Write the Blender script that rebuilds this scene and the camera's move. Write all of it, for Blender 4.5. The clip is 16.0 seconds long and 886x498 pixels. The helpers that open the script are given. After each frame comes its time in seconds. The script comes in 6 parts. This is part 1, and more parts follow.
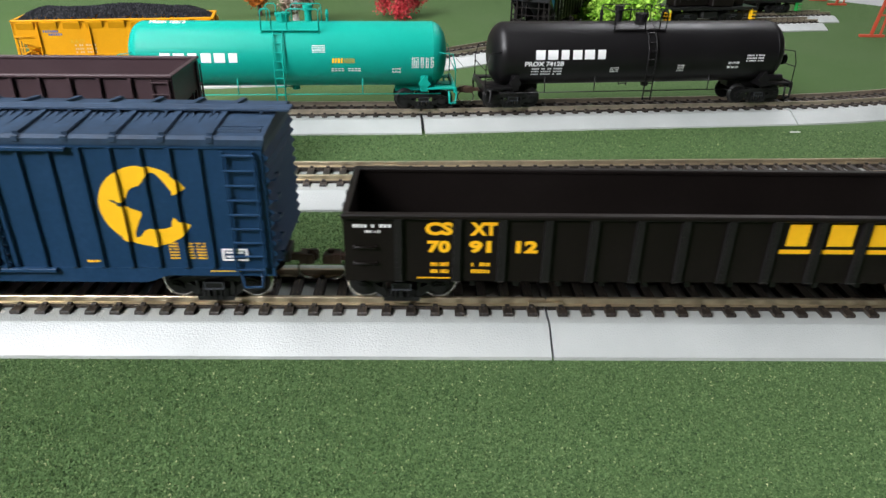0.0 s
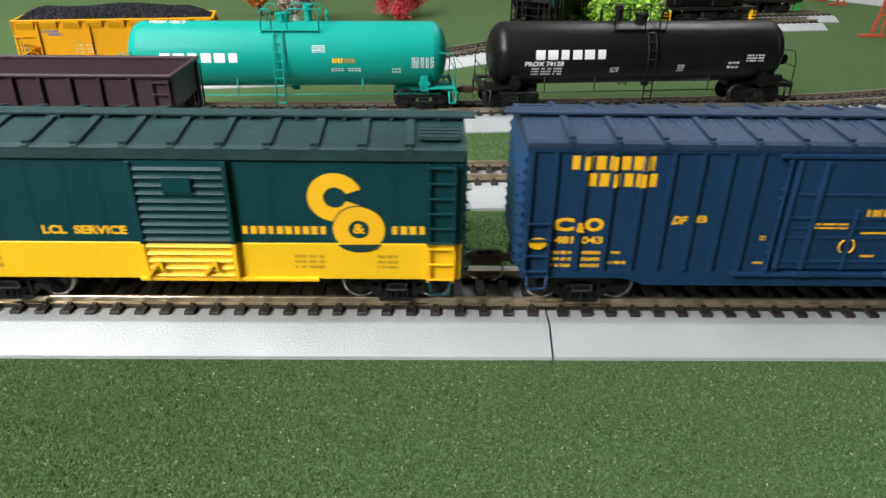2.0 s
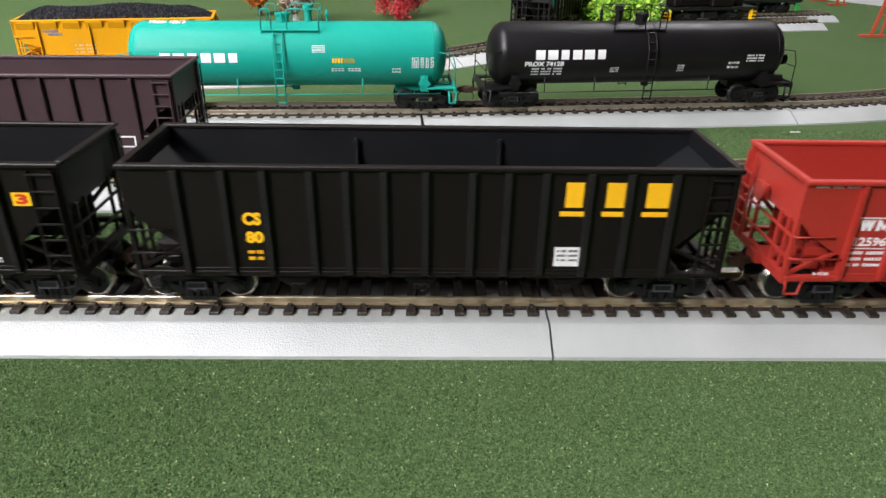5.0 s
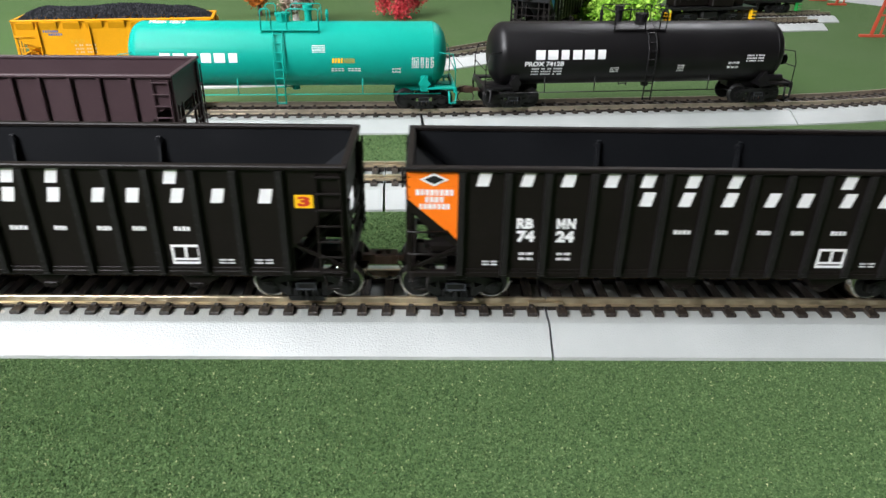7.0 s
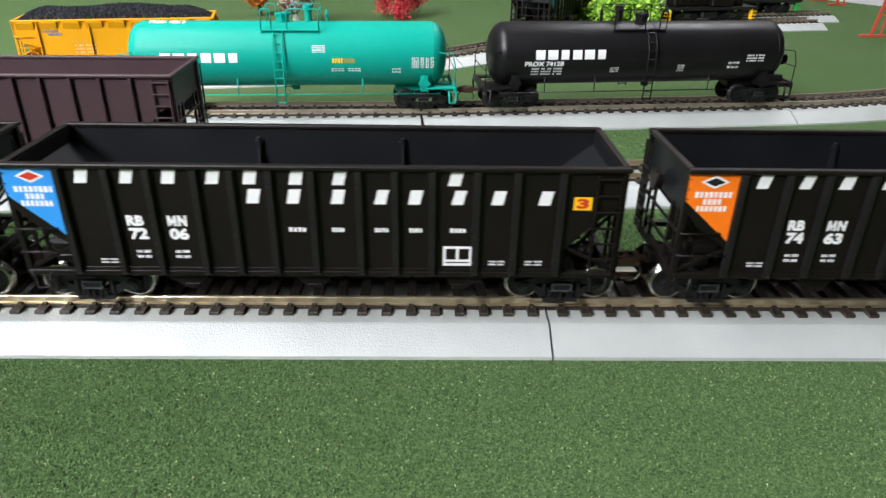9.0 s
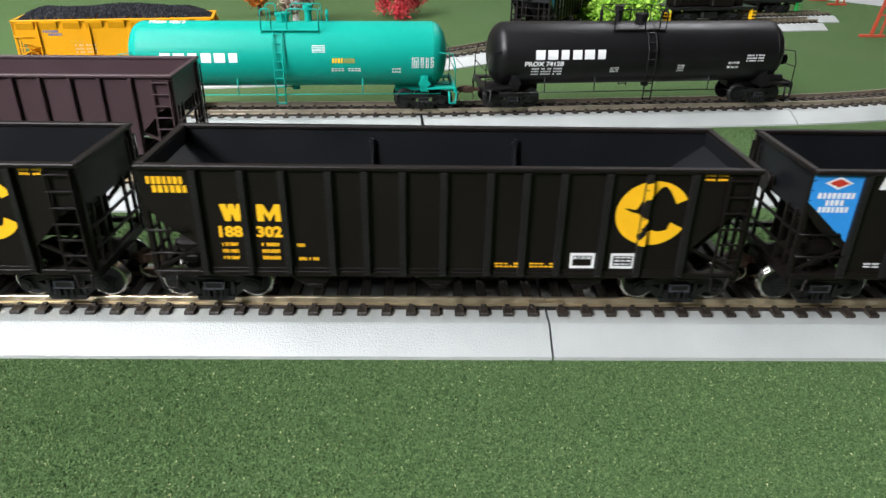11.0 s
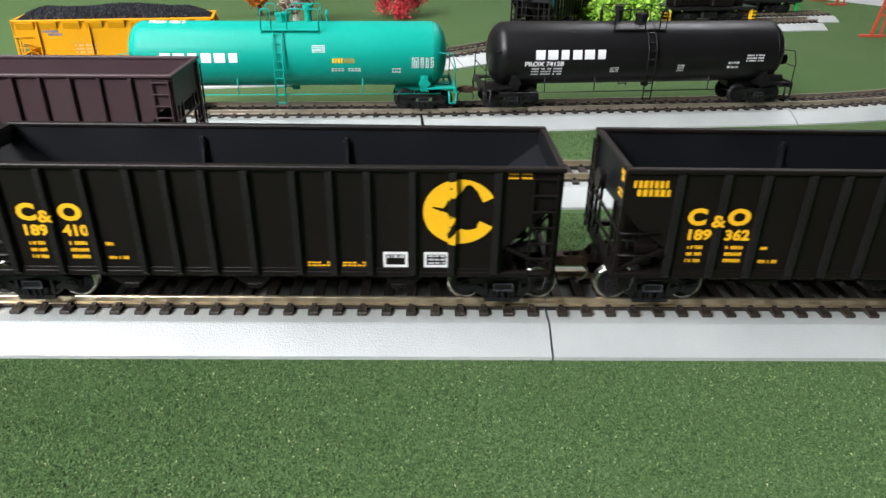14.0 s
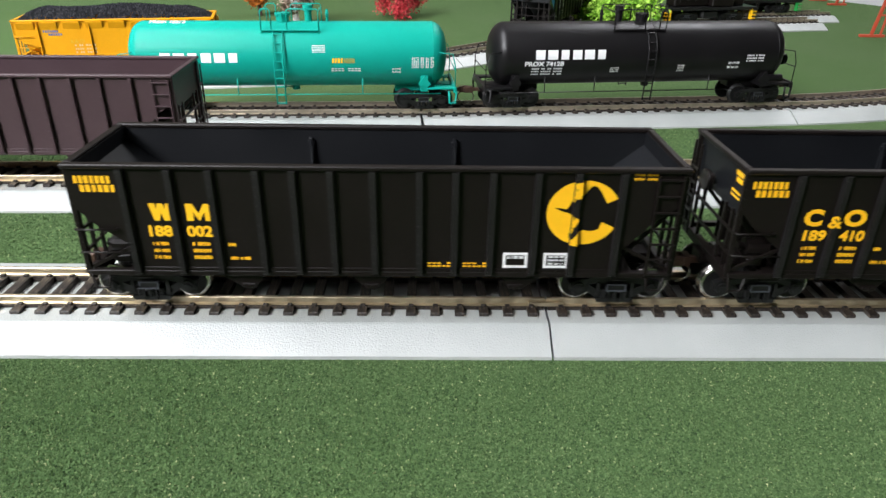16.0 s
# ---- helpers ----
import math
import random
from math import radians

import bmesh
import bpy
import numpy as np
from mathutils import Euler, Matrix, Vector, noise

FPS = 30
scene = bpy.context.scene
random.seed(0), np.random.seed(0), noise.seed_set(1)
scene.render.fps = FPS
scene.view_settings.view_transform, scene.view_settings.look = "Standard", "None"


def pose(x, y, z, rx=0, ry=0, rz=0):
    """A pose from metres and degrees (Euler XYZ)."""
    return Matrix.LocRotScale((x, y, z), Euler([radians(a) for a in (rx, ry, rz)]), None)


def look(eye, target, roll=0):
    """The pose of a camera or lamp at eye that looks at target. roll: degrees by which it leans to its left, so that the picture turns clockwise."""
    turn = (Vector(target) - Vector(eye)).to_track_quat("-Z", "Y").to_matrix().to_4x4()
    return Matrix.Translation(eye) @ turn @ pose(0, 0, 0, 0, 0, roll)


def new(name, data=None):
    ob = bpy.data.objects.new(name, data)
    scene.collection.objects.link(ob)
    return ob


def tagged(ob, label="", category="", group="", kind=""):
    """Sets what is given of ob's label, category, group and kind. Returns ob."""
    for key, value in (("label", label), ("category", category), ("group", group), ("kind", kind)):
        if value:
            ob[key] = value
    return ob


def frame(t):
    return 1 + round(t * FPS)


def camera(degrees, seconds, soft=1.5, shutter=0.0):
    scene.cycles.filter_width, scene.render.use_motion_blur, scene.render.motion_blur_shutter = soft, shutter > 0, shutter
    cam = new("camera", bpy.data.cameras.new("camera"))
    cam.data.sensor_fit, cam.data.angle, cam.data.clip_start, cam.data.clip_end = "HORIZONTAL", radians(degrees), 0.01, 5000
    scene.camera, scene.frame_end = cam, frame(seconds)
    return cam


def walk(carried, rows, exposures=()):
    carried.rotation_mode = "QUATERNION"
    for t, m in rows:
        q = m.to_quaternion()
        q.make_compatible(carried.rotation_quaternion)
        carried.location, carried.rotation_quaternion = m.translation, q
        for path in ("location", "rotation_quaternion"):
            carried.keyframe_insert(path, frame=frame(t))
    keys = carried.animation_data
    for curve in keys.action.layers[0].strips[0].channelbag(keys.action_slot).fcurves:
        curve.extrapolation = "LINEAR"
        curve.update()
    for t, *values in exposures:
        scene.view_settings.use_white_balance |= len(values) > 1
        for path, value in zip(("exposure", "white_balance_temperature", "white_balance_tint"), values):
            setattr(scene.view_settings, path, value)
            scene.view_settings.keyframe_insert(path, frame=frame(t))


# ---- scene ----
# Table-top railway. Everything is modelled in millimetres and brought to metres by MM.
MM = 0.001
cam = camera(66.117, 16.0, soft=1.5, shutter=0.2)
EYE = (0.0, -0.18728, 0.11601)
AIM = (0.0 + 0.021514, -0.18728 + 0.893034, 0.11601 - 0.449470)
walk(cam, [(0.0, look(EYE, AIM, 1.01)), (16.0, look(EYE, AIM, 1.01))], exposures=[
    (0.0, -0.10, 6480, 14), (1.5, -0.07, 6480, 14), (2.0, -0.20, 6500, 15), (2.5, -0.36, 6600, 18), (3.5, -0.36, 6800, 23),
    (4.0, -0.22, 6800, 23), (5.2, -0.06, 6600, 17), (6.3, 0.03, 6450, 14), (16.0, 0.03, 6450, 14)])


RAIL_TOP = 9.8      # rail head above the mat
PITCH = 7.26        # tie to tie
SECTION = 228.6     # one straight of track

# ---------------------------------------------------------------- light
world = bpy.data.worlds.new("sky")
world.use_nodes = True
scene.world = world
sky = world.node_tree.nodes.new("ShaderNodeTexSky")
sky.sky_type, sky.sun_disc = "NISHITA", False
sky.sun_elevation, sky.sun_rotation = radians(40), radians(150)
world.node_tree.links.new(sky.outputs[0], world.node_tree.nodes["Background"].inputs[0])
world.node_tree.nodes["Background"].inputs[1].default_value = 0.05


def area_lamp(name, x, y, z, w, h, aim, watts, colour):
    data = bpy.data.lights.new(name, "AREA")
    data.shape, data.size, data.size_y = "RECTANGLE", w, h
    data.energy, data.color = watts, colour
    ob = new(name, data)
    ob.matrix_world = look((x, y, z), aim)
    return ob


# daylight of the roof window up left and of the window behind the camera
area_lamp("roof_window_light", -0.975, -0.3, 1.84, 1.05, 1.4, (-0.975, -0.2999, 0.0), 77.0, (0.95, 0.98, 1.0))
area_lamp("window_light_south", -1.0, -1.10, 0.98, 0.75, 0.62, (-0.4, 0.1, 0.0), 113.0, (0.95, 0.98, 1.0))
# added fill lamp, no real window: brightens the far right of the mat
area_lamp("roof_window_light_rear", 0.75, 1.1, 1.34, 0.6, 0.6, (0.75, 1.1001, 0.0), 17.0, (0.95, 0.98, 1.0))


# ---------------------------------------------------------------- materials
def node_mat(name):
    m = bpy.data.materials.new(name)
    m.use_nodes = True
    nt = m.node_tree
    return m, nt, nt.nodes["Principled BSDF"]


def noise_node(nt, coord, scale, detail=3.0, rough=0.6):
    n = nt.nodes.new("ShaderNodeTexNoise")
    n.inputs["Scale"].default_value, n.inputs["Detail"].default_value = scale, detail
    n.inputs["Roughness"].default_value = rough
    nt.links.new(coord, n.inputs["Vector"])
    return n.outputs["Fac"]


def ramp(nt, fac, stops):
    r = nt.nodes.new("ShaderNodeValToRGB")
    while len(r.color_ramp.elements) < len(stops):
        r.color_ramp.elements.new(0.5)
    for e, (pos, c) in zip(r.color_ramp.elements, stops):
        e.position, e.color = pos, (*c, 1.0)
    nt.links.new(fac, r.inputs[0])
    return r.outputs[0]


def shade(c, k):
    return tuple(min(1.0, v * k) for v in c)


def plastic(name, colour, rough=0.42, spread=0.18, bump=0.05, grain=900.0, metal=0.0, spec=0.36, dust=0.0):
    """Moulded and painted plastic: fine grain, broad patches of wear, and a little dust."""
    m, nt, b = node_mat(name)
    co = nt.nodes.new("ShaderNodeTexCoord").outputs["Object"]
    fine, broad = noise_node(nt, co, grain, 3), noise_node(nt, co, 45.0, 4)
    mix = nt.nodes.new("ShaderNodeMath")
    mix.operation = "MULTIPLY_ADD"
    mix.inputs[1].default_value = 0.55
    nt.links.new(broad, mix.inputs[0])
    half = nt.nodes.new("ShaderNodeMath")
    half.operation = "MULTIPLY"
    half.inputs[1].default_value = 0.45
    nt.links.new(fine, half.inputs[0])
    nt.links.new(half.outputs[0], mix.inputs[2])
    top = tuple(v + dust for v in shade(colour, 1 + spread))
    col = ramp(nt, mix.outputs[0], [(0.32, shade(colour, 1 - spread)), (0.52, colour), (0.72, top)])
    nt.links.new(col, b.inputs["Base Color"])
    rr = nt.nodes.new("ShaderNodeMapRange")
    rr.inputs["To Min"].default_value, rr.inputs["To Max"].default_value = max(0.05, rough - 0.1), rough + 0.12
    nt.links.new(broad, rr.inputs["Value"])
    nt.links.new(rr.outputs[0], b.inputs["Roughness"])
    b.inputs["Metallic"].default_value = metal
    b.inputs["Specular IOR Level"].default_value = spec
    if bump:
        bp = nt.nodes.new("ShaderNodeBump")
        bp.inputs["Strength"].default_value, bp.inputs["Distance"].default_value = bump, 0.0004
        nt.links.new(fine, bp.inputs["Height"])
        nt.links.new(bp.outputs[0], b.inputs["Normal"])
    return m


def grass_mat(name, dark, mid, light, fleck):
    m, nt, b = node_mat(name)
    co = nt.nodes.new("ShaderNodeTexCoord").outputs["Object"]
    fine, mid_n, broad = noise_node(nt, co, 950, 4, 0.75), noise_node(nt, co, 240, 3), noise_node(nt, co, 9, 3)
    a = ramp(nt, fine, [(0.30, dark), (0.47, mid), (0.62, light), (0.78, fleck)])
    tint = ramp(nt, broad, [(0.3, (0.88, 0.95, 0.82)), (0.7, (1.1, 1.04, 1.12))])
    mx = nt.nodes.new("ShaderNodeMix")
    mx.data_type, mx.blend_type = "RGBA", "MULTIPLY"
    mx.inputs[0].default_value = 1.0
    nt.links.new(a, mx.inputs[6])
    nt.links.new(tint, mx.inputs[7])
    nt.links.new(mx.outputs[2], b.inputs["Base Color"])
    b.inputs["Roughness"].default_value = 0.95
    b.inputs["Specular IOR Level"].default_value = 0.15
    bp = nt.nodes.new("ShaderNodeBump")
    bp.inputs["Strength"].default_value, bp.inputs["Distance"].default_value = 0.4, 0.0008
    add = nt.nodes.new("ShaderNodeMath")
    nt.links.new(fine, add.inputs[0])
    nt.links.new(mid_n, add.inputs[1])
    nt.links.new(add.outputs[0], bp.inputs["Height"])
    nt.links.new(bp.outputs[0], b.inputs["Normal"])
    return m


def flock_mat(name, stops, rough=0.95):
    """Loose flock, foam or coal: every grain has its own tone."""
    m, nt, b = node_mat(name)
    rnd = nt.nodes.new("ShaderNodeNewGeometry").outputs["Random Per Island"]
    nt.links.new(ramp(nt, rnd, stops), b.inputs["Base Color"])
    b.inputs["Roughness"].default_value = rough
    b.inputs["Specular IOR Level"].default_value = 0.2
    return m


def tie_mat(name):
    """Dark brown moulded sleeper with wood grain along its length."""
    m, nt, b = node_mat(name)
    tc = nt.nodes.new("ShaderNodeTexCoord")
    mp = nt.nodes.new("ShaderNodeMapping")
    mp.inputs["Scale"].default_value = (1.0, 0.06, 1.0)
    nt.links.new(tc.outputs["Object"], mp.inputs["Vector"])
    g = noise_node(nt, mp.outputs[0], 2600, 3, 0.7)
    rnd = nt.nodes.new("ShaderNodeObjectInfo").outputs["Random"]
    col = ramp(nt, g, [(0.35, (0.005, 0.004, 0.0035)), (0.54, (0.016, 0.012, 0.010)), (0.68, (0.13, 0.10, 0.068))])
    tint = ramp(nt, rnd, [(0.0, (0.8, 0.8, 0.8)), (1.0, (1.2, 1.15, 1.1))])
    mx = nt.nodes.new("ShaderNodeMix")
    mx.data_type, mx.blend_type = "RGBA", "MULTIPLY"
    mx.inputs[0].default_value = 1.0
    nt.links.new(col, mx.inputs[6])
    nt.links.new(tint, mx.inputs[7])
    nt.links.new(mx.outputs[2], b.inputs["Base Color"])
    b.inputs["Roughness"].default_value = 0.5
    bp = nt.nodes.new("ShaderNodeBump")
    bp.inputs["Strength"].default_value, bp.inputs["Distance"].default_value = 0.6, 0.0003
    nt.links.new(g, bp.inputs["Height"])
    nt.links.new(bp.outputs[0], b.inputs["Normal"])
    return m


def roadbed_mat(name):
    """Pale grey moulded ballast strip with a pebbled skin."""
    m, nt, b = node_mat(name)
    co = nt.nodes.new("ShaderNodeTexCoord").outputs["Object"]
    v = nt.nodes.new("ShaderNodeTexVoronoi")
    v.inputs["Scale"].default_value = 1900
    nt.links.new(co, v.inputs["Vector"])
    broad, fine = noise_node(nt, co, 30, 4), noise_node(nt, co, 1500, 2)
    col = ramp(nt, broad, [(0.3, (0.31, 0.33, 0.315)), (0.7, (0.38, 0.40, 0.385))])
    nt.links.new(col, b.inputs["Base Color"])
    b.inputs["Roughness"].default_value = 0.33
    b.inputs["Specular IOR Level"].default_value = 0.8
    bp = nt.nodes.new("ShaderNodeBump")
    bp.inputs["Strength"].default_value, bp.inputs["Distance"].default_value = 0.5, 0.0002
    add = nt.nodes.new("ShaderNodeMath")
    nt.links.new(v.outputs["Distance"], add.inputs[0])
    nt.links.new(fine, add.inputs[1])
    nt.links.new(add.outputs[0], bp.inputs["Height"])
    nt.links.new(bp.outputs[0], b.inputs["Normal"])
    return m


M_GRASS = grass_mat("grass_mat", (0.025, 0.049, 0.016), (0.052, 0.095, 0.032), (0.088, 0.145, 0.055), (0.17, 0.22, 0.10))
M_FLOCK = flock_mat("grass_flock", [(0.0, (0.026, 0.054, 0.018)), (0.45, (0.052, 0.097, 0.033)), (0.85, (0.088, 0.146, 0.055)), (0.985, (0.13, 0.18, 0.075)), (1.0, (0.30, 0.33, 0.17))])
M_ROADBED = roadbed_mat("grey_roadbed")
M_TIE = tie_mat("tie")
M_RAIL = plastic("nickel_silver_rail", (0.62, 0.52, 0.36), rough=0.34, spread=0.22, bump=0.03, grain=300, metal=0.9)
M_RAIL_OLD = plastic("dull_rail", (0.55, 0.48, 0.38), rough=0.34, spread=0.25, bump=0.03, grain=300, metal=0.85)
M_BLACK = plastic("black_hopper_paint", (0.0068, 0.0050, 0.0044), rough=0.42, spread=0.25, dust=0.0012, spec=0.22)
# paler than the panels: the light that ribs catch is painted in
M_BLACK_RIB = plastic("lit_black_rib", (0.0112, 0.0103, 0.0102), rough=0.45, spread=0.35, dust=0.0025, spec=0.3)
# inside of the black hoppers: cool skylight reflection put into the colour
M_BLACK_IN = plastic("sky_tinted_black", (0.0048, 0.0055, 0.0068), rough=0.5, spread=0.2, dust=0.0012, spec=0.3)
M_BLACK_TRUCK = plastic("black_truck_plastic", (0.007, 0.007, 0.007), rough=0.45, spread=0.3, dust=0.002, spec=0.4)
M_STEEL = plastic("polished_steel", (0.50, 0.48, 0.44), rough=0.16, spread=0.1, bump=0.02, metal=1.0)
M_BRONZE = plastic("brown_coupler", (0.07, 0.04, 0.028), rough=0.45, metal=0.3)
M_BLUE = plastic("dark_blue_paint", (0.010, 0.037, 0.086), rough=0.4, spread=0.18, dust=0.004, spec=0.22)
M_BLUE_ROOF = plastic("dusty_blue_roof", (0.015, 0.036, 0.070), rough=0.6, spread=0.45, bump=0.2, grain=400, dust=0.008)
M_GREEN_ROOF = plastic("dusty_green_roof", (0.012, 0.040, 0.040), rough=0.6, spread=0.4, bump=0.2, grain=400, dust=0.006)
# grey for the painted bevel highlight round the sideframe key
M_GREY_EDGE = plastic("worn_grey_edge", (0.06, 0.065, 0.075), rough=0.4)
M_GREEN = plastic("dark_green_paint", (0.004, 0.044, 0.049), rough=0.42, spread=0.18, dust=0.003, spec=0.24)
M_YELLOW = plastic("yellow_paint", (0.93, 0.54, 0.010), rough=0.42, spread=0.06)
M_MARK_Y = plastic("yellow_lettering", (0.93, 0.50, 0.012), rough=0.5, spread=0.06, bump=0)
M_MARK_W = plastic("white_lettering", (0.80, 0.80, 0.80), rough=0.5, spread=0.05, bump=0)
M_MARK_K = plastic("black_lettering", (0.012, 0.012, 0.014), rough=0.5, spread=0.1, bump=0)
M_MARK_O = plastic("orange_panel", (0.92, 0.19, 0.008), rough=0.45, spread=0.06, bump=0)
M_MARK_B = plastic("blue_panel", (0.028, 0.27, 0.70), rough=0.45, spread=0.06, bump=0)
M_MARK_R = plastic("red_mark", (0.55, 0.04, 0.02), rough=0.45, spread=0.06, bump=0)
M_MARK_N = plastic("dark_blue_lettering", (0.05, 0.10, 0.26), rough=0.5, spread=0.06, bump=0)
M_MARK_T = plastic("tan_lettering", (0.55, 0.31, 0.02), rough=0.5, spread=0.1, bump=0)
M_MARK_G = plastic("dark_green_mark", (0.009, 0.040, 0.038), rough=0.5, spread=0.06, bump=0)
M_RED = plastic("oxide_red_plastic", (0.36, 0.030, 0.020), rough=0.45, spread=0.10)
M_BROWN = plastic("brown_purple_plastic", (0.050, 0.029, 0.033), rough=0.44, spread=0.12)
M_TEAL = plastic("teal_paint", (0.001, 0.295, 0.228), rough=0.40, spread=0.05, bump=0.02, spec=0.16)
M_TANK_BLACK = plastic("satin_black_tank", (0.0065, 0.0060, 0.0065), rough=0.38, spread=0.15, bump=0.02, spec=0.28)
M_YEL_CAR = plastic("orange_yellow_plastic", (0.62, 0.28, 0.004), rough=0.45, spread=0.08, spec=0.2)
M_COAL = flock_mat("coal", [(0.0, (0.010, 0.010, 0.012)), (0.7, (0.032, 0.033, 0.038)), (1.0, (0.08, 0.08, 0.088))], 0.6)
M_TABLE = plastic("grey_laminate", (0.40, 0.40, 0.41), rough=0.5, spread=0.06, grain=500)
M_WALL = plastic("wall_paint", (0.12, 0.105, 0.085), rough=0.8, spread=0.04, grain=120)
M_CEIL = plastic("ceiling_paint", (0.16, 0.15, 0.14), rough=0.9, spread=0.03, grain=120)
M_FLOOR = plastic("carpet", (0.08, 0.075, 0.07), rough=0.95, spread=0.15, grain=300)
M_WHITE = plastic("white_plastic", (0.75, 0.75, 0.75), rough=0.4, spread=0.05)
M_BARK = plastic("bark", (0.07, 0.045, 0.03), rough=0.8, spread=0.3)
M_LEAF_RED = flock_mat("red_foliage", [(0.0, (0.22, 0.010, 0.014)), (0.6, (0.50, 0.035, 0.045)), (1.0, (0.68, 0.11, 0.12))])
M_LEAF_GREEN = flock_mat("bright_green_foliage", [(0.0, (0.09, 0.24, 0.012)), (0.6, (0.26, 0.50, 0.045)), (1.0, (0.50, 0.70, 0.14))])
M_LEAF_GREY = flock_mat("dry_foliage", [(0.0, (0.10, 0.07, 0.05)), (0.6, (0.24, 0.17, 0.13)), (1.0, (0.42, 0.32, 0.26))])
M_LEAF_ORANGE = flock_mat("orange_foliage", [(0.0, (0.25, 0.06, 0.01)), (1.0, (0.5, 0.17, 0.02))])
M_ORANGE_RED = plastic("orange_red_plastic", (0.46, 0.07, 0.035), rough=0.5, spread=0.1)
M_LOCO_GREEN = plastic("loco_green", (0.02, 0.30, 0.06), rough=0.4)
M_GLASS_DARK = plastic("dark_window", (0.01, 0.012, 0.015), rough=0.1)


# ---------------------------------------------------------------- mesh helpers
def part(name, bm, material, parent, label="", at=None):
    """Links a bmesh (in millimetres), or a mesh made before, as one object under a thing or a part."""
    if isinstance(bm, bmesh.types.BMesh):
        me = bpy.data.meshes.new(name)
        bmesh.ops.scale(bm, vec=(MM, MM, MM), verts=bm.verts)
        bm.to_mesh(me)
        bm.free()
        for m in material if isinstance(material, (list, tuple)) else (material,):
            me.materials.append(m)
    else:
        me = bm
    ob = new(name, me)
    if parent is not None:
        ob.parent = parent
    if at is not None:
        ob.matrix_basis = at
    if label:
        tagged(ob, label)
    return ob


def at_mm(x, y, z, rz=0.0):
    return pose(x * MM, y * MM, z * MM, 0, 0, rz)


def thing(name, m, label, category, group="", kind=""):
    ob = new(name)
    ob.empty_display_size = 0.01
    ob.matrix_basis = m
    return tagged(ob, label, category, group, kind)


def box(bm, x0, x1, y0, y1, z0, z1, bevel=0.0):
    vs = [bm.verts.new(c) for c in ((x0, y0, z0), (x1, y0, z0), (x1, y1, z0), (x0, y1, z0), (x0, y0, z1), (x1, y0, z1), (x1, y1, z1), (x0, y1, z1))]
    fs = [bm.faces.new([vs[i] for i in f]) for f in ((3, 2, 1, 0), (4, 5, 6, 7), (0, 1, 5, 4), (1, 2, 6, 5), (2, 3, 7, 6), (3, 0, 4, 7))]
    if bevel:
        es = list({e for f in fs for e in f.edges})
        bmesh.ops.bevel(bm, geom=es, offset=bevel, segments=1, affect="EDGES")
    return vs


def beam(bm, a, b, w, h=None):
    """A square bar from a to b."""
    a, b = Vector(a), Vector(b)
    h = h or w
    d = (b - a).normalized()
    up = Vector((0, 0, 1)) if abs(d.z) < 0.9 else Vector((0, 1, 0))
    s = d.cross(up).normalized() * (w / 2)
    u = s.cross(d).normalized() * (h / 2)
    vs = [bm.verts.new(p + q) for p in (a, b) for q in (-s - u, s - u, s + u, -s + u)]
    for f in ((0, 1, 2, 3), (7, 6, 5, 4), (0, 4, 5, 1), (1, 5, 6, 2), (2, 6, 7, 3), (3, 7, 4, 0)):
        bm.faces.new([vs[i] for i in f])


def rod(bm, a, b, r, seg=8, r2=None):
    """A round bar from a to b."""
    a, b = Vector(a), Vector(b)
    d = b - a
    q = d.to_track_quat("Z", "Y").to_matrix().to_4x4()
    bmesh.ops.create_cone(bm, cap_ends=True, segments=seg, radius1=r, radius2=r if r2 is None else r2, depth=d.length,
                          matrix=Matrix.Translation((a + b) / 2) @ q)


def path_rods(bm, pts, r, seg=6):
    """One bent rod through all the points."""
    pts = [Vector(p) for p in pts]
    legs = [(q - p).normalized() for p, q in zip(pts, pts[1:])]
    side, rings = legs[0].orthogonal().normalized(), []
    for i, p in enumerate(pts):
        before, after = legs[max(i - 1, 0)], legs[min(i, len(legs) - 1)]
        t = (before + after).normalized()
        side = (side - t * side.dot(t)).normalized()
        other = t.cross(side)
        rings.append([bm.verts.new(p + (side * math.cos(a) + other * math.sin(a)) * r) for a in (2 * math.pi * k / seg for k in range(seg))])
    for p, q in zip(rings, rings[1:]):
        for k in range(seg):
            j = (k + 1) % seg
            bm.faces.new((p[k], p[j], q[j], q[k])).smooth = True
    bm.faces.new(rings[0][::-1]), bm.faces.new(rings[-1])


def prism_y(bm, pts, y0, y1):
    """A polygon of (x, z) points drawn out from y0 to y1."""
    n = len(pts)
    f, k = [bm.verts.new((x, y0, z)) for x, z in pts], [bm.verts.new((x, y1, z)) for x, z in pts]
    bm.faces.new(f), bm.faces.new(k[::-1])
    for i in range(n):
        j = (i + 1) % n
        bm.faces.new((f[j], f[i], k[i], k[j]))


def prism_x(bm, pts, x0, x1):
    """A polygon of (y, z) points drawn out from x0 to x1."""
    n = len(pts)
    f, k = [bm.verts.new((x0, y, z)) for y, z in pts], [bm.verts.new((x1, y, z)) for y, z in pts]
    bm.faces.new(f[::-1]), bm.faces.new(k)
    for i in range(n):
        j = (i + 1) % n
        bm.faces.new((f[i], f[j], k[j], k[i]))


